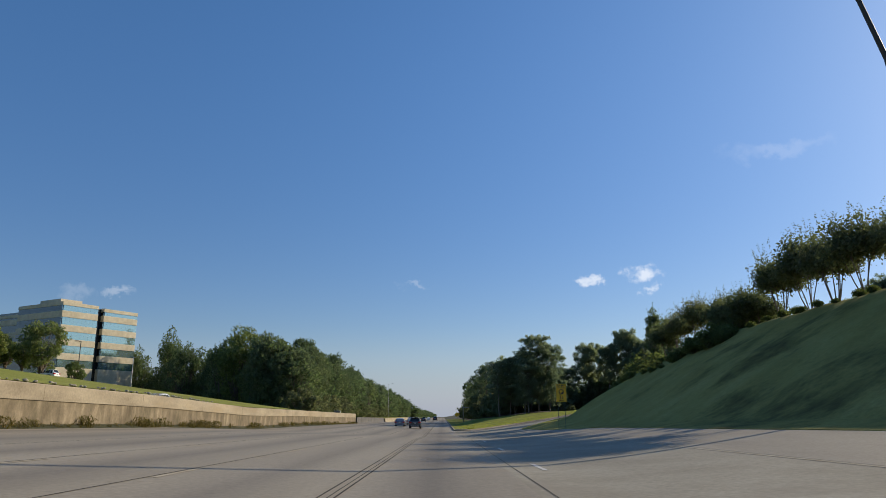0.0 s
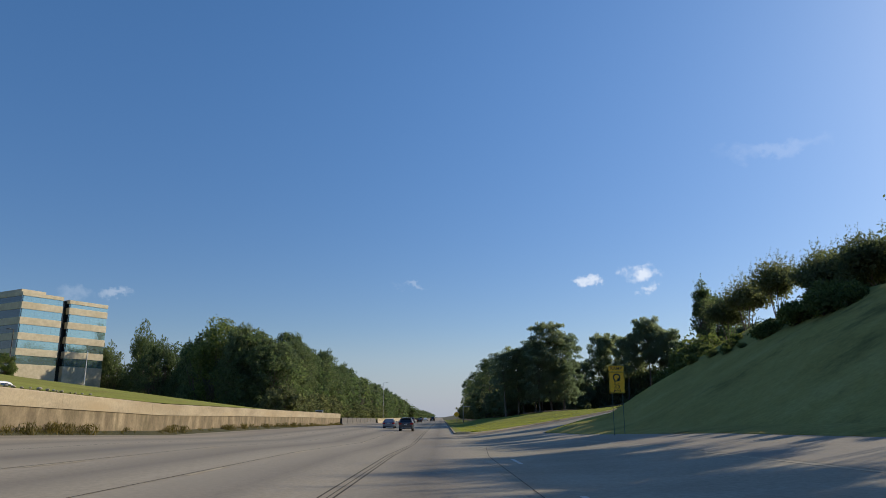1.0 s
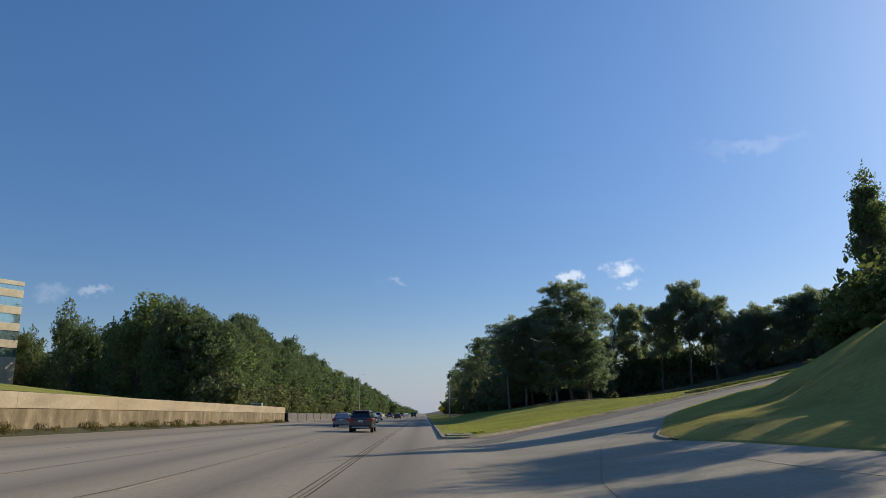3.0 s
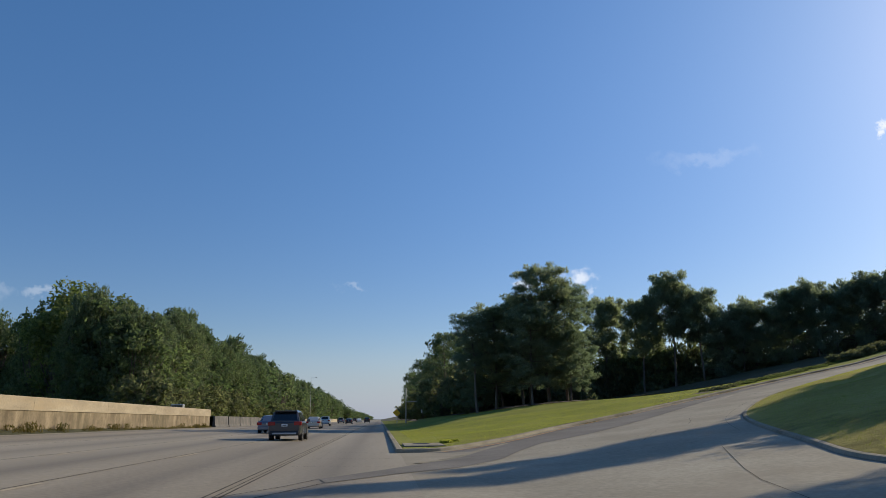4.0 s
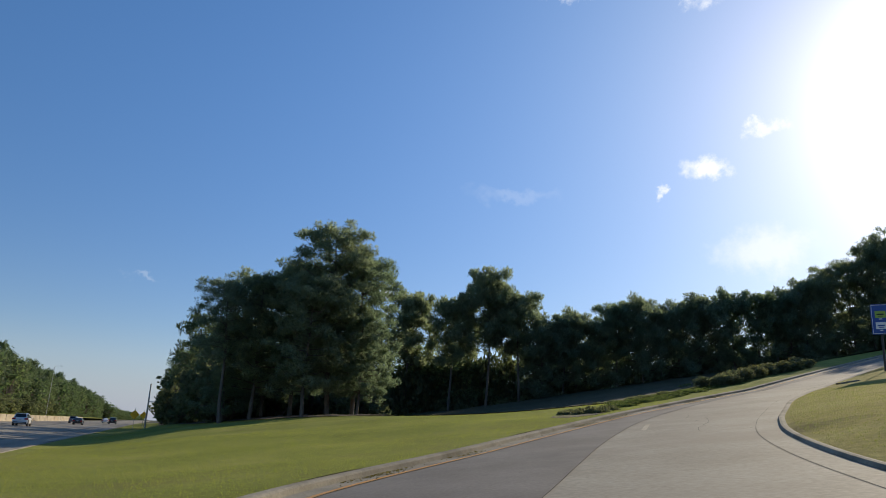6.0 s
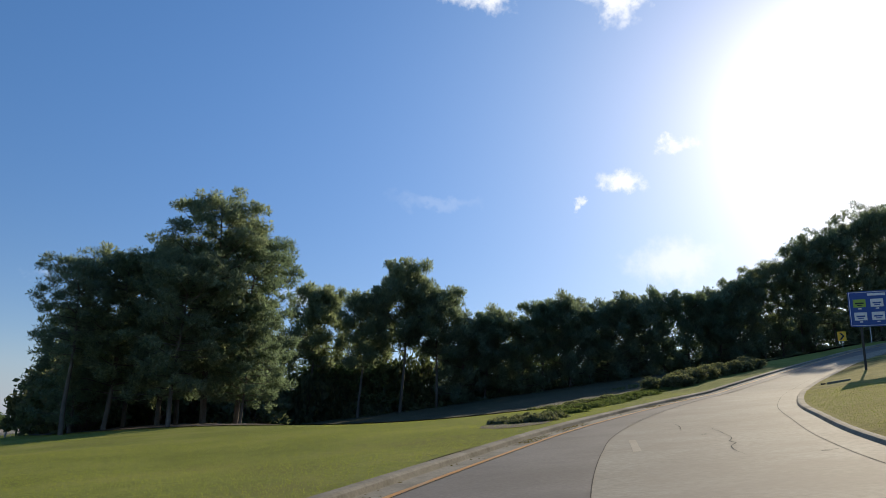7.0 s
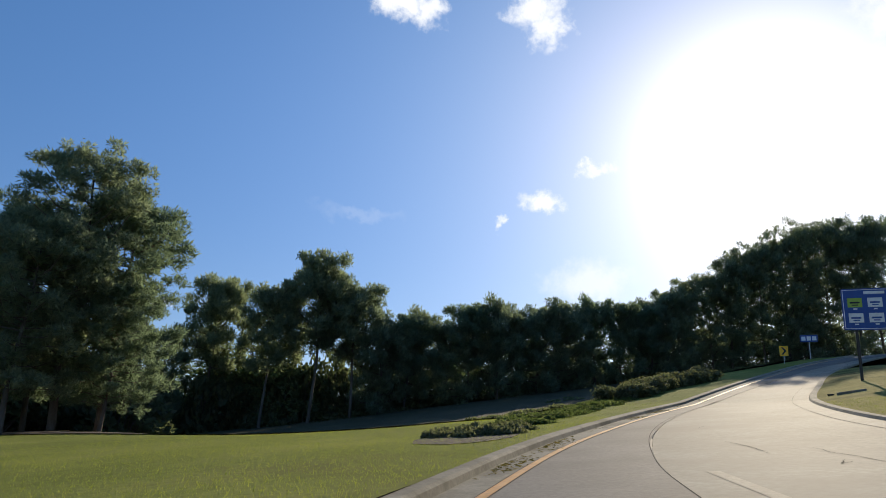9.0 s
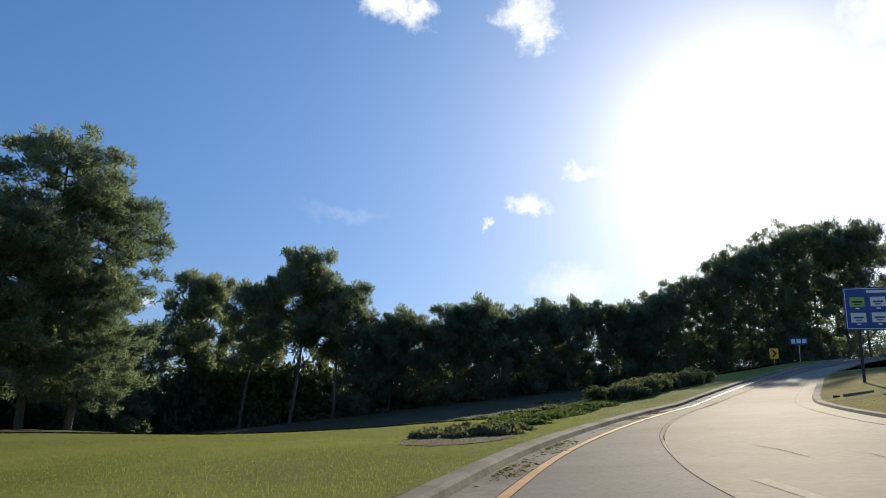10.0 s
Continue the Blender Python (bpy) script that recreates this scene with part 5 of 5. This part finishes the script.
def diamond_sign(x, y, s, turn=0):
    z = ground_at(x, y)
    root = empty("diamond_sign", pose(x, y, z, 0, 0, turn), "yellow diamond warning sign on a steel post", "road sign", "signs along the highway")
    bm = bmesh.new()
    box(bm, -0.03, 0.02, -0.4, 0.03, 0.07, 2.3 + s, 0.005)
    part("post", bm, M_STEEL, root)
    bm = bmesh.new()
    r = s * 0.7
    f = [bm.verts.new((px, 0.0, 2.3 + pz)) for px, pz in ((0, -r), (r, 0), (0, r), (-r, 0))]
    b = [bm.verts.new((v.co.x, 0.018, v.co.z)) for v in f]
    bm.faces.new(f), bm.faces.new(b[::-1])
    for k in range(4):
        bm.faces.new((f[k - 1], f[k], b[k], b[k - 1]))
    bmesh.ops.recalc_face_normals(bm, faces=bm.faces)
    part("plate", bm, M_SIGNYEL, root)
    return root


diamond_sign(4.4, 231, 1.1)
diamond_sign(5.4, 262, 1.1)
for x, y in ((8.6, 206), (10.4, 196)):
    root = empty("small_sign", pose(x, y, ground_at(x, y), 0, 0, 0), "small white sign on a wooden post", "road sign", "signs along the highway")
    bm = bmesh.new()
    box(bm, -0.05, 0.02, -0.4, 0.05, 0.11, 1.7, 0.008)
    part("post", bm, M_BARK, root)
    bm = bmesh.new()
    panel(bm, 0.55, 0.6, 0.02, 0.03, 0.0, 1.5)
    part("plate", bm, M_SIGNWHITE, root)

# signal pole with a short arm
root = empty("signal_pole", pose(6.3, 226, ground_at(6.3, 226), 0, 0, 0), "grey steel pole with a horizontal arm by the highway", "pole")
bm = bmesh.new()
tube(bm, (0, 0, -0.4), (0, 0, 7.2), 0.15, 0.11, 10)
part("pole", bm, M_STEEL, root)
bm = bmesh.new()
tube(bm, (0, 0, 4.3), (4.4, 0, 4.5), 0.08, 0.05, 8)
part("arm", bm, M_STEEL, root)
bm = bmesh.new()
box(bm, 3.9, -0.2, 4.2, 4.5, 0.2, 4.75, 0.03)
part("signal_box", bm, M_DARKSTEEL, root, "small dark box on the arm")


# ---- vehicles ----
def loft(bm, sections):
    """Rings of (y, half width, z) points along the car, joined to a closed skin."""
    rows = []
    for x, ring in sections:
        rows.append([bm.verts.new((x, y, z)) for y, z in ring] + [bm.verts.new((x, -y, z)) for y, z in reversed(ring)])
    for a, b in zip(rows, rows[1:]):
        for k in range(len(a)):
            bm.faces.new((a[k - 1], a[k], b[k], b[k - 1]))
    bm.faces.new(rows[0][::-1]), bm.faces.new(rows[-1])
    bmesh.ops.recalc_face_normals(bm, faces=bm.faces)


def car(name, kind, paint, x, y, turn, label, z=None):
    """Local +x is ahead. kind: sedan, suv or pickup."""
    long, wide, high, belt = {"sedan": (4.75, 1.82, 1.44, 0.93), "suv": (4.55, 1.86, 1.68, 1.06), "pickup": (5.6, 1.95, 1.85, 1.15)}[kind]
    zz = (float(base_z(x, y)) if z is None else z)
    root = empty(name, pose(x, y, zz, 0, 0, turn), label, "car", "vehicles on the highway" if z is None else "cars by the offices")
    h = wide / 2
    L = long / 2
    bm = bmesh.new()

    def lower(w, zt, zb=0.24):
        return [(w * 0.9, zb), (w, zb + 0.12), (w * 1.0, zb + 0.4), (w * 0.985, zt - 0.06), (w * 0.93, zt)]
    if kind == "sedan":
        prof = [(-L, 0.86, 0.8, 0.36), (-L + 0.1, 0.95, 0.98, 0.28), (-L + 0.6, 1.0, 1.0, 0.24), (-0.6, 1.0, belt, 0.22), (0.9, 1.0, 0.92, 0.22), (1.5, 0.99, 0.86, 0.22), (L - 0.3, 0.93, 0.72, 0.24), (L, 0.78, 0.58, 0.3)]
    else:
        prof = [(-L, 0.9, 0.98, 0.42), (-L + 0.08, 0.97, belt, 0.32), (-L + 0.5, 1.0, belt, 0.28), (-0.4, 1.0, belt, 0.26), (0.85, 1.0, belt - 0.02, 0.26), (1.4, 0.99, belt - 0.1, 0.26), (L - 0.25, 0.94, belt - 0.22, 0.28), (L, 0.8, 0.72, 0.34)]
    loft(bm, [(px, lower(h * pw, pz, pb)) for px, pw, pz, pb in prof])
    body = part("body", bm, paint, root, smooth_faces=False)
    bev = body.modifiers.new("bevel", "BEVEL")
    bev.width, bev.segments, bev.limit_method, bev.angle_limit = 0.08, 3, "ANGLE", radians(20)
    # greenhouse
    if kind == "sedan":
        gh = [(-1.75, 0.8, belt + 0.03), (-1.05, 0.72, high - 0.04), (-0.2, 0.73, high), (0.35, 0.72, high - 0.03), (1.15, 0.82, belt - 0.0)]
    elif kind == "suv":
        gh = [(-L + 0.1, 0.9, belt + 0.02), (-L + 0.5, 0.76, high - 0.04), (-0.8, 0.77, high), (0.2, 0.76, high - 0.03), (1.1, 0.86, belt - 0.02)]
    else:
        gh = [(-0.75, 0.88, belt), (-0.6, 0.78, high - 0.06), (0.0, 0.78, high), (0.5, 0.77, high - 0.03), (1.3, 0.86, belt - 0.02)]
    bm = bmesh.new()
    loft(bm, [(px, [(h * 0.9 * (0.95 if 0 < k < 4 else 1), belt - 0.06), (h * 0.9, belt - 0.01), (h * pw * (0.98), max(belt + 0.01, pz - 0.05)), (h * pw * 0.85, pz + 0.02)]) for k, (px, pw, pz) in enumerate(gh)])
    roof = part("cabin", bm, paint, root)
    bev = roof.modifiers.new("bevel", "BEVEL")
    bev.width, bev.segments, bev.limit_method, bev.angle_limit = 0.07, 3, "ANGLE", radians(20)
    # side and rear glass set just proud of the cabin
    b0, b1 = gh[0], gh[1]
    bm = bmesh.new()
    n = Vector((-(b1[2] - b0[2]), 0, b1[0] - b0[0])).normalized() * 0.012
    def on(a, b, f, w):
        return Vector((a[0] + (b[0] - a[0]) * f, w, a[2] + (b[2] - a[2]) * f))
    q = [on(b0, b1, 0.12, h * 0.76), on(b0, b1, 0.12, -h * 0.76), on(b0, b1, 0.88, -h * 0.62), on(b0, b1, 0.88, h * 0.62)]
    f = [bm.verts.new(p + n) for p in q]
    g = [bm.verts.new(p - n) for p in q]
    bm.faces.new(f), bm.faces.new(g[::-1])
    for k in range(4):
        bm.faces.new((f[k - 1], f[k], g[k], g[k - 1]))
    bmesh.ops.recalc_face_normals(bm, faces=bm.faces)
    part("rear_window", bm, M_DARKGLASS, root, "dark rear window")
    x_b, x_f = gh[1][0] + 0.05, gh[3][0] - 0.02
    cuts = [gh[0][0] + 0.35, x_b + (x_f - x_b) * 0.18, x_b + (x_f - x_b) * 0.62, gh[4][0] - 0.28]
    for side in (1, -1):
        for k in range(3):
            xa, xb = cuts[k] + 0.04, cuts[k + 1] - 0.04
            za = belt + 0.03
            def top_at(xx):
                return min(float(np.interp(xx, [p[0] for p in gh], [p[2] for p in gh])) - 0.07, high - 0.1)
            def half_at(z):
                return h * float(np.interp(z, [belt, high], [0.905, 0.755])) + 0.012
            pts = [(xa, za), (xb, za), (xb, max(za + 0.02, top_at(xb))), (xa, max(za + 0.02, top_at(xa)))]
            bm = bmesh.new()
            o = [bm.verts.new((px, side * half_at(pz), pz)) for px, pz in pts]
            i = [bm.verts.new((px, side * (half_at(pz) - 0.06), pz)) for px, pz in pts]
            bm.faces.new(o), bm.faces.new(i[::-1])
            for m in range(4):
                bm.faces.new((o[m - 1], o[m], i[m], i[m - 1]))
            bmesh.ops.recalc_face_normals(bm, faces=bm.faces)
            part("side_window", bm, M_DARKGLASS, root, "dark side window")
    # wheels
    rad = 0.33 if kind == "sedan" else 0.37
    for wx in (-L + 0.95, L - 0.93):
        for side in (1, -1):
            bm = bmesh.new()
            m = Matrix.Translation((wx, side * (h - 0.1), rad)) @ Matrix.Rotation(radians(90), 4, "X")
            bmesh.ops.create_cone(bm, cap_ends=True, segments=28, radius1=rad, radius2=rad, depth=0.23, matrix=m)
            bmesh.ops.bevel(bm, geom=[e for e in bm.edges if abs(e.verts[0].co.y - e.verts[1].co.y) < 1e-4], offset=0.03, segments=2, affect="EDGES")
            wheel = part("wheel", bm, M_TYRE, root, "black rubber tyre")
            bm = bmesh.new()
            m2 = Matrix.Translation((wx, side * (h + 0.012), rad)) @ Matrix.Rotation(radians(90), 4, "X")
            bmesh.ops.create_cone(bm, cap_ends=True, segments=20, radius1=rad * 0.2, radius2=rad * 0.2, depth=0.03, matrix=m2)
            for sp in range(5):
                box(bm, -rad * 0.09, 0.0, -0.012, rad * 0.09, rad * 0.66, 0.012, 0, m2 @ Matrix.Rotation(radians(72 * sp), 4, "Z"))
            bmesh.ops.create_cone(bm, cap_ends=False, segments=24, radius1=rad * 0.68, radius2=rad * 0.68, depth=0.04, matrix=m2)
            part("rim", bm, M_RIM, wheel, "silver spoked rim")
            if kind != "sedan":
                bm = bmesh.new()
                m3 = Matrix.Translation((wx, side * (h - 0.012), rad + 0.02)) @ Matrix.Rotation(radians(90), 4, "X")
                bmesh.ops.create_cone(bm, cap_ends=True, segments=28, radius1=rad * 1.16, radius2=rad * 1.16, depth=0.05, matrix=m3)
                part("wheel_arch", bm, M_PLASTIC, root, "dark wheel arch trim")
    if kind == "suv":
        bm = bmesh.new()
        box(bm, -L - 0.065, -h * 0.74, 0.36, -L + 0.05, h * 0.74, 0.47, 0.03)
        part("skid_trim", bm, M_STEEL, root, "silver lower bumper trim")
        bm = bmesh.new()
        box(bm, -L + 0.3, -h * 0.68, high - 0.05, -L + 0.62, h * 0.68, high + 0.01, 0.02)
        part("roof_spoiler", bm, paint, root)
    # lights, bumpers, plate
    for side in (1, -1):
        bm = bmesh.new()
        zl = belt - 0.1 if kind != "sedan" else 0.78
        box(bm, -L - 0.012, side * h * 0.56, zl - 0.11, -L + 0.34, side * h * 1.012, zl + 0.11, 0.04)
        part("tail_lamp", bm, M_REDLAMP, root, "red tail lamp")
        bm = bmesh.new()
        box(bm, L - 0.32, side * h * 0.5, 0.6 + (belt - 0.93), L - 0.06, side * h * 0.84, 0.74 + (belt - 0.93), 0.03)
        part("headlamp", bm, M_LAMP, root, "clear headlamp")
        bm = bmesh.new()
        box(bm, 0.72, side * (h + 0.01), belt - 0.02, 0.9, side * (h + 0.2), belt + 0.13, 0.03)
        part("mirror", bm, paint, root)
        for hx in (-0.75, 0.2):
            bm = bmesh.new()
            box(bm, hx, side * h * 0.985, belt - 0.14, hx + 0.18, side * (h * 0.985 + 0.03), belt - 0.11, 0.008)
            part("door_handle", bm, paint, root)
    bm = bmesh.new()
    box(bm, -L - 0.05, -h * 0.9, 0.3, -L + 0.12, h * 0.9, 0.56, 0.05)
    part("rear_bumper", bm, M_PLASTIC if kind != "sedan" else paint, root, "rear bumper")
    bm = bmesh.new()
    box(bm, -L - 0.03, -0.17, 0.72 if kind == "sedan" else 0.8, -L + 0.03, 0.17, 0.84 if kind == "sedan" else 0.94, 0.005)
    plate = part("number_plate", bm, M_SIGNWHITE, root, "white plate with a dark bar")
    bm = bmesh.new()
    pz = 0.755 if kind == "sedan" else 0.845
    box(bm, -L - 0.034, -0.11, pz, -L - 0.03, 0.11, pz + 0.045)
    part("plate_bar", bm, M_DARKSTEEL, plate)
    return root


car("suv", "suv", M_PAINT_CHAR, -4.5, 118.6, 90, "charcoal grey compact SUV on the highway")
car("sedan", "sedan", M_PAINT_GREY, -8.0, 136, 90, "grey-blue sedan in a highway lane")
car("sedan", "sedan", M_PAINT_BEIGE, -7.4, 168, 90, "champagne-coloured sedan in a highway lane")
car("van", "suv", M_PAINT_WHITE, -9.4, 214, 90, "white van in a highway lane")
for k, (kind, paint, lx, yy, lab) in enumerate((("sedan", M_PAINT_BLACK, -7.3, 270, "black sedan far along the highway"), ("suv", M_PAINT_GREY, -11, 300, "grey SUV far along the highway"), ("pickup", M_PAINT_BLACK, -3.6, 330, "black pickup far along the highway"), ("sedan", M_PAINT_WHITE, -7.2, 360, "white sedan far along the highway"), ("suv", M_PAINT_BLACK, -11, 420, "black SUV far along the highway"))):
    car(kind if kind != "sedan" else "sedan", kind, paint, lx, yy, 90, lab)
car("suv", "suv", M_PAINT_WHITE, -69, 124, 178, "white SUV parked by the office lawn", float(left_z(-69, 124)))
car("sedan", "sedan", M_PAINT_WHITE, -23.6, 60, 90, "white sedan on the road behind the wall", float(left_z(-23.6, 60)) - 1.3)
car("sedan", "sedan", M_PAINT_BLACK, -74, 158, 170, "dark sedan parked by the office lawn", float(left_z(-74, 158)) - 0.1)

root = empty("utility_box", pose(-24.5, 168, float(left_z(-24.5, 168)), 0, 0, 0), "grey metal utility cabinet behind the wall", "utility box")
bm = bmesh.new()
box(bm, -0.75, -0.4, -0.3, 0.75, 0.4, 1.25, 0.05)
part("body", bm, M_STEEL, root)
bm = bmesh.new()
box(bm, -0.68, -0.43, 0.1, -0.02, -0.4, 1.15, 0.01)
box(bm, 0.02, -0.43, 0.1, 0.68, -0.4, 1.15, 0.01)
part("door", bm, M_BARRIER, root, "dull grey cabinet door")

# ---- planting bed and hedges by the ramp ----
bed = catmull([(24.0, 127.6), (24.2, 126.4), (25.6, 126.2), (27.2, 127.5), (29.0, 129.2), (29.2, 130.6), (27.0, 130.4), (25.2, 129.2), (24.0, 127.6)], 50) + np.array([0.8, 0.6])
mid = np.array([[27.4, 129.0]]) + 0 * bed
structure(sheet("mulch_bed", bed, mid, lawn_z, 8, M_MULCH, 0.015), "dark mulched planting bed in the lawn", "planting bed")
rc = np.random.default_rng(75)


def low_cover(name, spots, label, mat):
    """Many small sprawling plants: x, y, how wide, how high."""
    quads = []
    for x2, y2, wide, high in spots:
        n = int(300 * wide)
        d = rc.normal(size=(n, 3))
        d /= np.linalg.norm(d, axis=1, keepdims=True)
        d[:, 2] = np.abs(d[:, 2])
        c = np.array([x2, y2, float(lawn_z(x2, y2)) - 0.02])
        quads.append(leaf_quads(c + d * (wide / 2, wide / 2, high) * rc.uniform(0.55, 1.05, (n, 1)), 0.07, 0.5, rc))
    return tagged(leaf_object(name, np.concatenate(quads), mat), label, "plants", kind="stuff")


spots = []
for k in range(60):
    c = (mid + (bed - mid) * rng.uniform(0, 0.9) ** 0.5)[rng.randrange(50)]
    if c[0] - 26.8 + 0.6 * (c[1] - 128.6) < rng.uniform(-1.5, 0.8):
        continue
    spots.append((float(c[0]), float(c[1]), rng.uniform(0.4, 0.9), rng.uniform(0.08, 0.28)))
low_cover("bed_plants", spots, "low grey-green plants in the mulched bed", M_HEDGE)
spots = []
for k in range(170):
    f = rng.random()
    x2 = 28.6 + 18.0 * f
    y2 = float(np.interp(x2, OUTER[:150, 0], OUTER[:150, 1])) + 2.2 + 2.2 * f + rng.uniform(-0.5, 1.8)
    spots.append((x2, y2, rng.uniform(0.4, 1.1), rng.uniform(0.05, 0.2)))
low_cover("ground_cover", spots, "low spreading ground cover on the bank", M_SHRUB)
spots = []
for k in range(560):
    x2 = 34 + 46 * rng.random() ** 1.4
    y2 = float(np.interp(x2, TREELINE[60:, 0], TREELINE[60:, 1])) + 0.6
    deep = 15 * rng.random() ** 1.3
    spots.append((x2, y2 + deep, rng.uniform(0.5, 1.4), rng.uniform(0.08, 0.25) + min(0.5, 0.05 * deep)))
low_cover("undergrowth", spots, "low dark undergrowth on the wood floor", M_LEAF_DARK)
low_cover("weed_patch", [(3.9, 106.9, 0.6, 0.16), (4.3, 107.5, 0.5, 0.12), (3.8, 107.8, 0.35, 0.1)], "leafy green weeds beside the drain slab", M_BLADE)
# pine straw blown into the gutter of the lawn's curb
n = 5200
row = resample(OUTER[20:110], n)
side = np.gradient(row, axis=0)
side /= np.linalg.norm(side, axis=1, keepdims=True)
off = np.clip(0.22 + np.abs(rc.normal(0, 0.2, n)), 0.2, 0.95)
keep = (np.sin(row[:, 0] * 1.7) + np.sin(row[:, 0] * 0.53 + 1) + rc.normal(0, 0.7, n)) > 1.0
row = (row + np.column_stack([side[:, 1], -side[:, 0]]) * off[:, None])[keep]
litter = np.column_stack([row, base_z(row[:, 0], row[:, 1]) + 0.026])
tagged(leaf_object("pine_litter", leaf_quads(litter, 0.05, 0.14, rc, 0.9), M_WEED), "brown pine straw lying in the gutter", "litter", kind="stuff")
# rounder shrubs farther up the bank
HEDGE = [shrub(73, 1.5, 1.2, "rounded grey-green hedge shrub", M_HEDGE, 1500, 0.08), shrub(74, 1.3, 1.0, "clipped grey-green hedge shrub", M_HEDGE, 1300, 0.08)]
for k in range(44):
    f = k / 43
    x2 = 46.0 + 13.5 * f
    y2 = float(np.interp(x2, OUTER[:150, 0], OUTER[:150, 1])) + 4.4 - 1.0 * f + rng.uniform(-0.7, 1.6)
    put("h", HEDGE, k % 2, x2, y2, rng.uniform(0.6, 0.95), rng.uniform(0.8, 1.15), sink=0.05)

# curb inlet in the hill's edge: apron slab, dark block as the opening's shade, lid
root = empty("storm_inlet", pose(44.0, 128.4, float(base_z(44.0, 128.4)), 0, 0, 24), "concrete curb inlet with a pale apron in the grass", "drain")
bm = bmesh.new()
box(bm, -0.8, -1.0, -0.3, 0.8, 0.0, 0.03, 0.02, Matrix.Translation((0, -0.15, 0.06)) @ Matrix.Rotation(radians(-9), 4, "X"))
part("apron", bm, M_CURB, root)
bm = bmesh.new()
box(bm, -0.45, -0.05, 0.03, 0.45, 0.175, 0.085, 0.01)
part("throat_shade", bm, M_SEAL, root, "dark block painting in the inlet opening's shade")

# storm drain in the tip of the lawn
root = empty("storm_drain", pose(2.75, 105.6, float(lawn_z(2.75, 105.6)) + 0.02, 0, 0, 0), "pale concrete storm drain slab with a round iron lid", "drain")
bm = bmesh.new()
box(bm, -0.85, -1.5, -0.3, 0.85, 1.5, 0.04, 0.02)
part("slab", bm, M_CURB, root)
bm = bmesh.new()
bmesh.ops.create_cone(bm, cap_ends=True, segments=28, radius1=0.36, radius2=0.36, depth=0.03, matrix=Matrix.Translation((-0.05, 0.5, 0.04)))
part("lid", bm, M_DARKSTEEL, root, "dark round iron lid")

# ---- weeds and rubble along the wall ----
WEEDS = []
for s in range(3):
    r2 = np.random.default_rng(80 + s)
    root = empty("weed_clump", Matrix.Identity(4), "dry green weeds growing at the wall foot", "plant", "weeds along the wall")
    n = 90
    p = np.column_stack([r2.normal(0, 0.22, n), r2.normal(0, 0.3, n), r2.uniform(0.05, 0.7, n)])
    tagged(leaf_object("foliage", leaf_quads(p, 0.2, 0.12, r2, 0, np.array([0, 0, 1.0])), M_WEED, root), kind="stuff")
    WEEDS.append(root)
for k in range(270):
    yy2 = rng.uniform(8, 165)
    x2 = WALL_X + rng.uniform(0.15, 0.5)
    put("g", WEEDS, k % 3, x2, yy2, (0.2 + 0.75 * rng.random() ** 2.5), z=float(base_z(x2, yy2)), sink=0.02)
STONES = []
for s in range(3):
    bm = bmesh.new()
    bmesh.ops.create_icosphere(bm, subdivisions=2, radius=0.3)
    for v in bm.verts:
        v.co *= 0.75 + 0.5 * noise.noise(v.co * 2.3 + Vector((s * 9, 0, 0)))
        v.co.z *= 0.6
    STONES.append(tagged(part("rubble_stone", bm, M_STONE), "rough pale stone on top of the wall", "stone", "rubble on the wall"))
for k in range(96):
    yy2 = 12 + 0.55 * k + rng.uniform(-0.2, 0.2)
    put("r", STONES, k % 3, WALL_X - rng.uniform(0.42, 1.0), yy2, rng.uniform(0.2, 0.55), z=float(left_z(WALL_X - 0.8, yy2)) + 0.08, sink=0.0)

# ---- grass blades on the lawn and the hill near the ramp ----
def turf(name, n, xs, ys, keep, height, size, seed, label):
    r2 = np.random.default_rng(seed)
    x, y = r2.uniform(*xs, n), r2.uniform(*ys, n)
    ok = keep(x, y)
    x, y = x[ok], y[ok]
    p = np.column_stack([x, y, height(x, y) + size * 0.45])
    ob = leaf_object(name, leaf_quads(p, size, 0.13, r2, 0.0, np.array([0, 0, 1.1])), M_BLADE)
    return tagged(ob, label, "grass", kind="stuff")


def outer_side(x, y):
    """True well outside the outer curb."""
    k = np.interp(x, OUTER[:150, 0], OUTER[:150, 1])
    return y > k + 0.25


r2 = np.random.default_rng(94)
n = 9000
x2, y2 = WALL_X + 0.04 + np.abs(r2.normal(0, 0.16, n)), r2.uniform(4, 166, n)
tuft = np.clip(0.5 + 0.5 * np.sin(y2 * 0.9) * np.sin(y2 * 0.23 + 1) + r2.normal(0, 0.25, n), 0.1, 1.4)
edge_p = np.column_stack([x2, y2, base_z(x2, y2) + r2.uniform(0.0, 0.28, n) * tuft])
tagged(leaf_object("grass_wall_foot", leaf_quads(edge_p, 0.1, 0.12, r2, 0.0, np.array([0, 0, 1.2])), M_WEED), "dry grass growing along the wall foot", "grass", kind="stuff")
turf("grass_near", 190000, (2.6, 34), (102.8, 140), lambda x, y: outer_side(x, y), lawn_z, 0.022, 91, "short sunlit mown grass blades")
turf("grass_mid", 90000, (2.6, 46), (110, 170), lambda x, y: outer_side(x, y), lawn_z, 0.032, 92, "mown grass blades across the lawn")
turf("grass_hill_blades", 150000, (9.4, 40), (84, 128), lambda x, y: (x > inner_x(y) + 0.25), hill_z, 0.026, 93, "grass blades on the hill by the ramp")
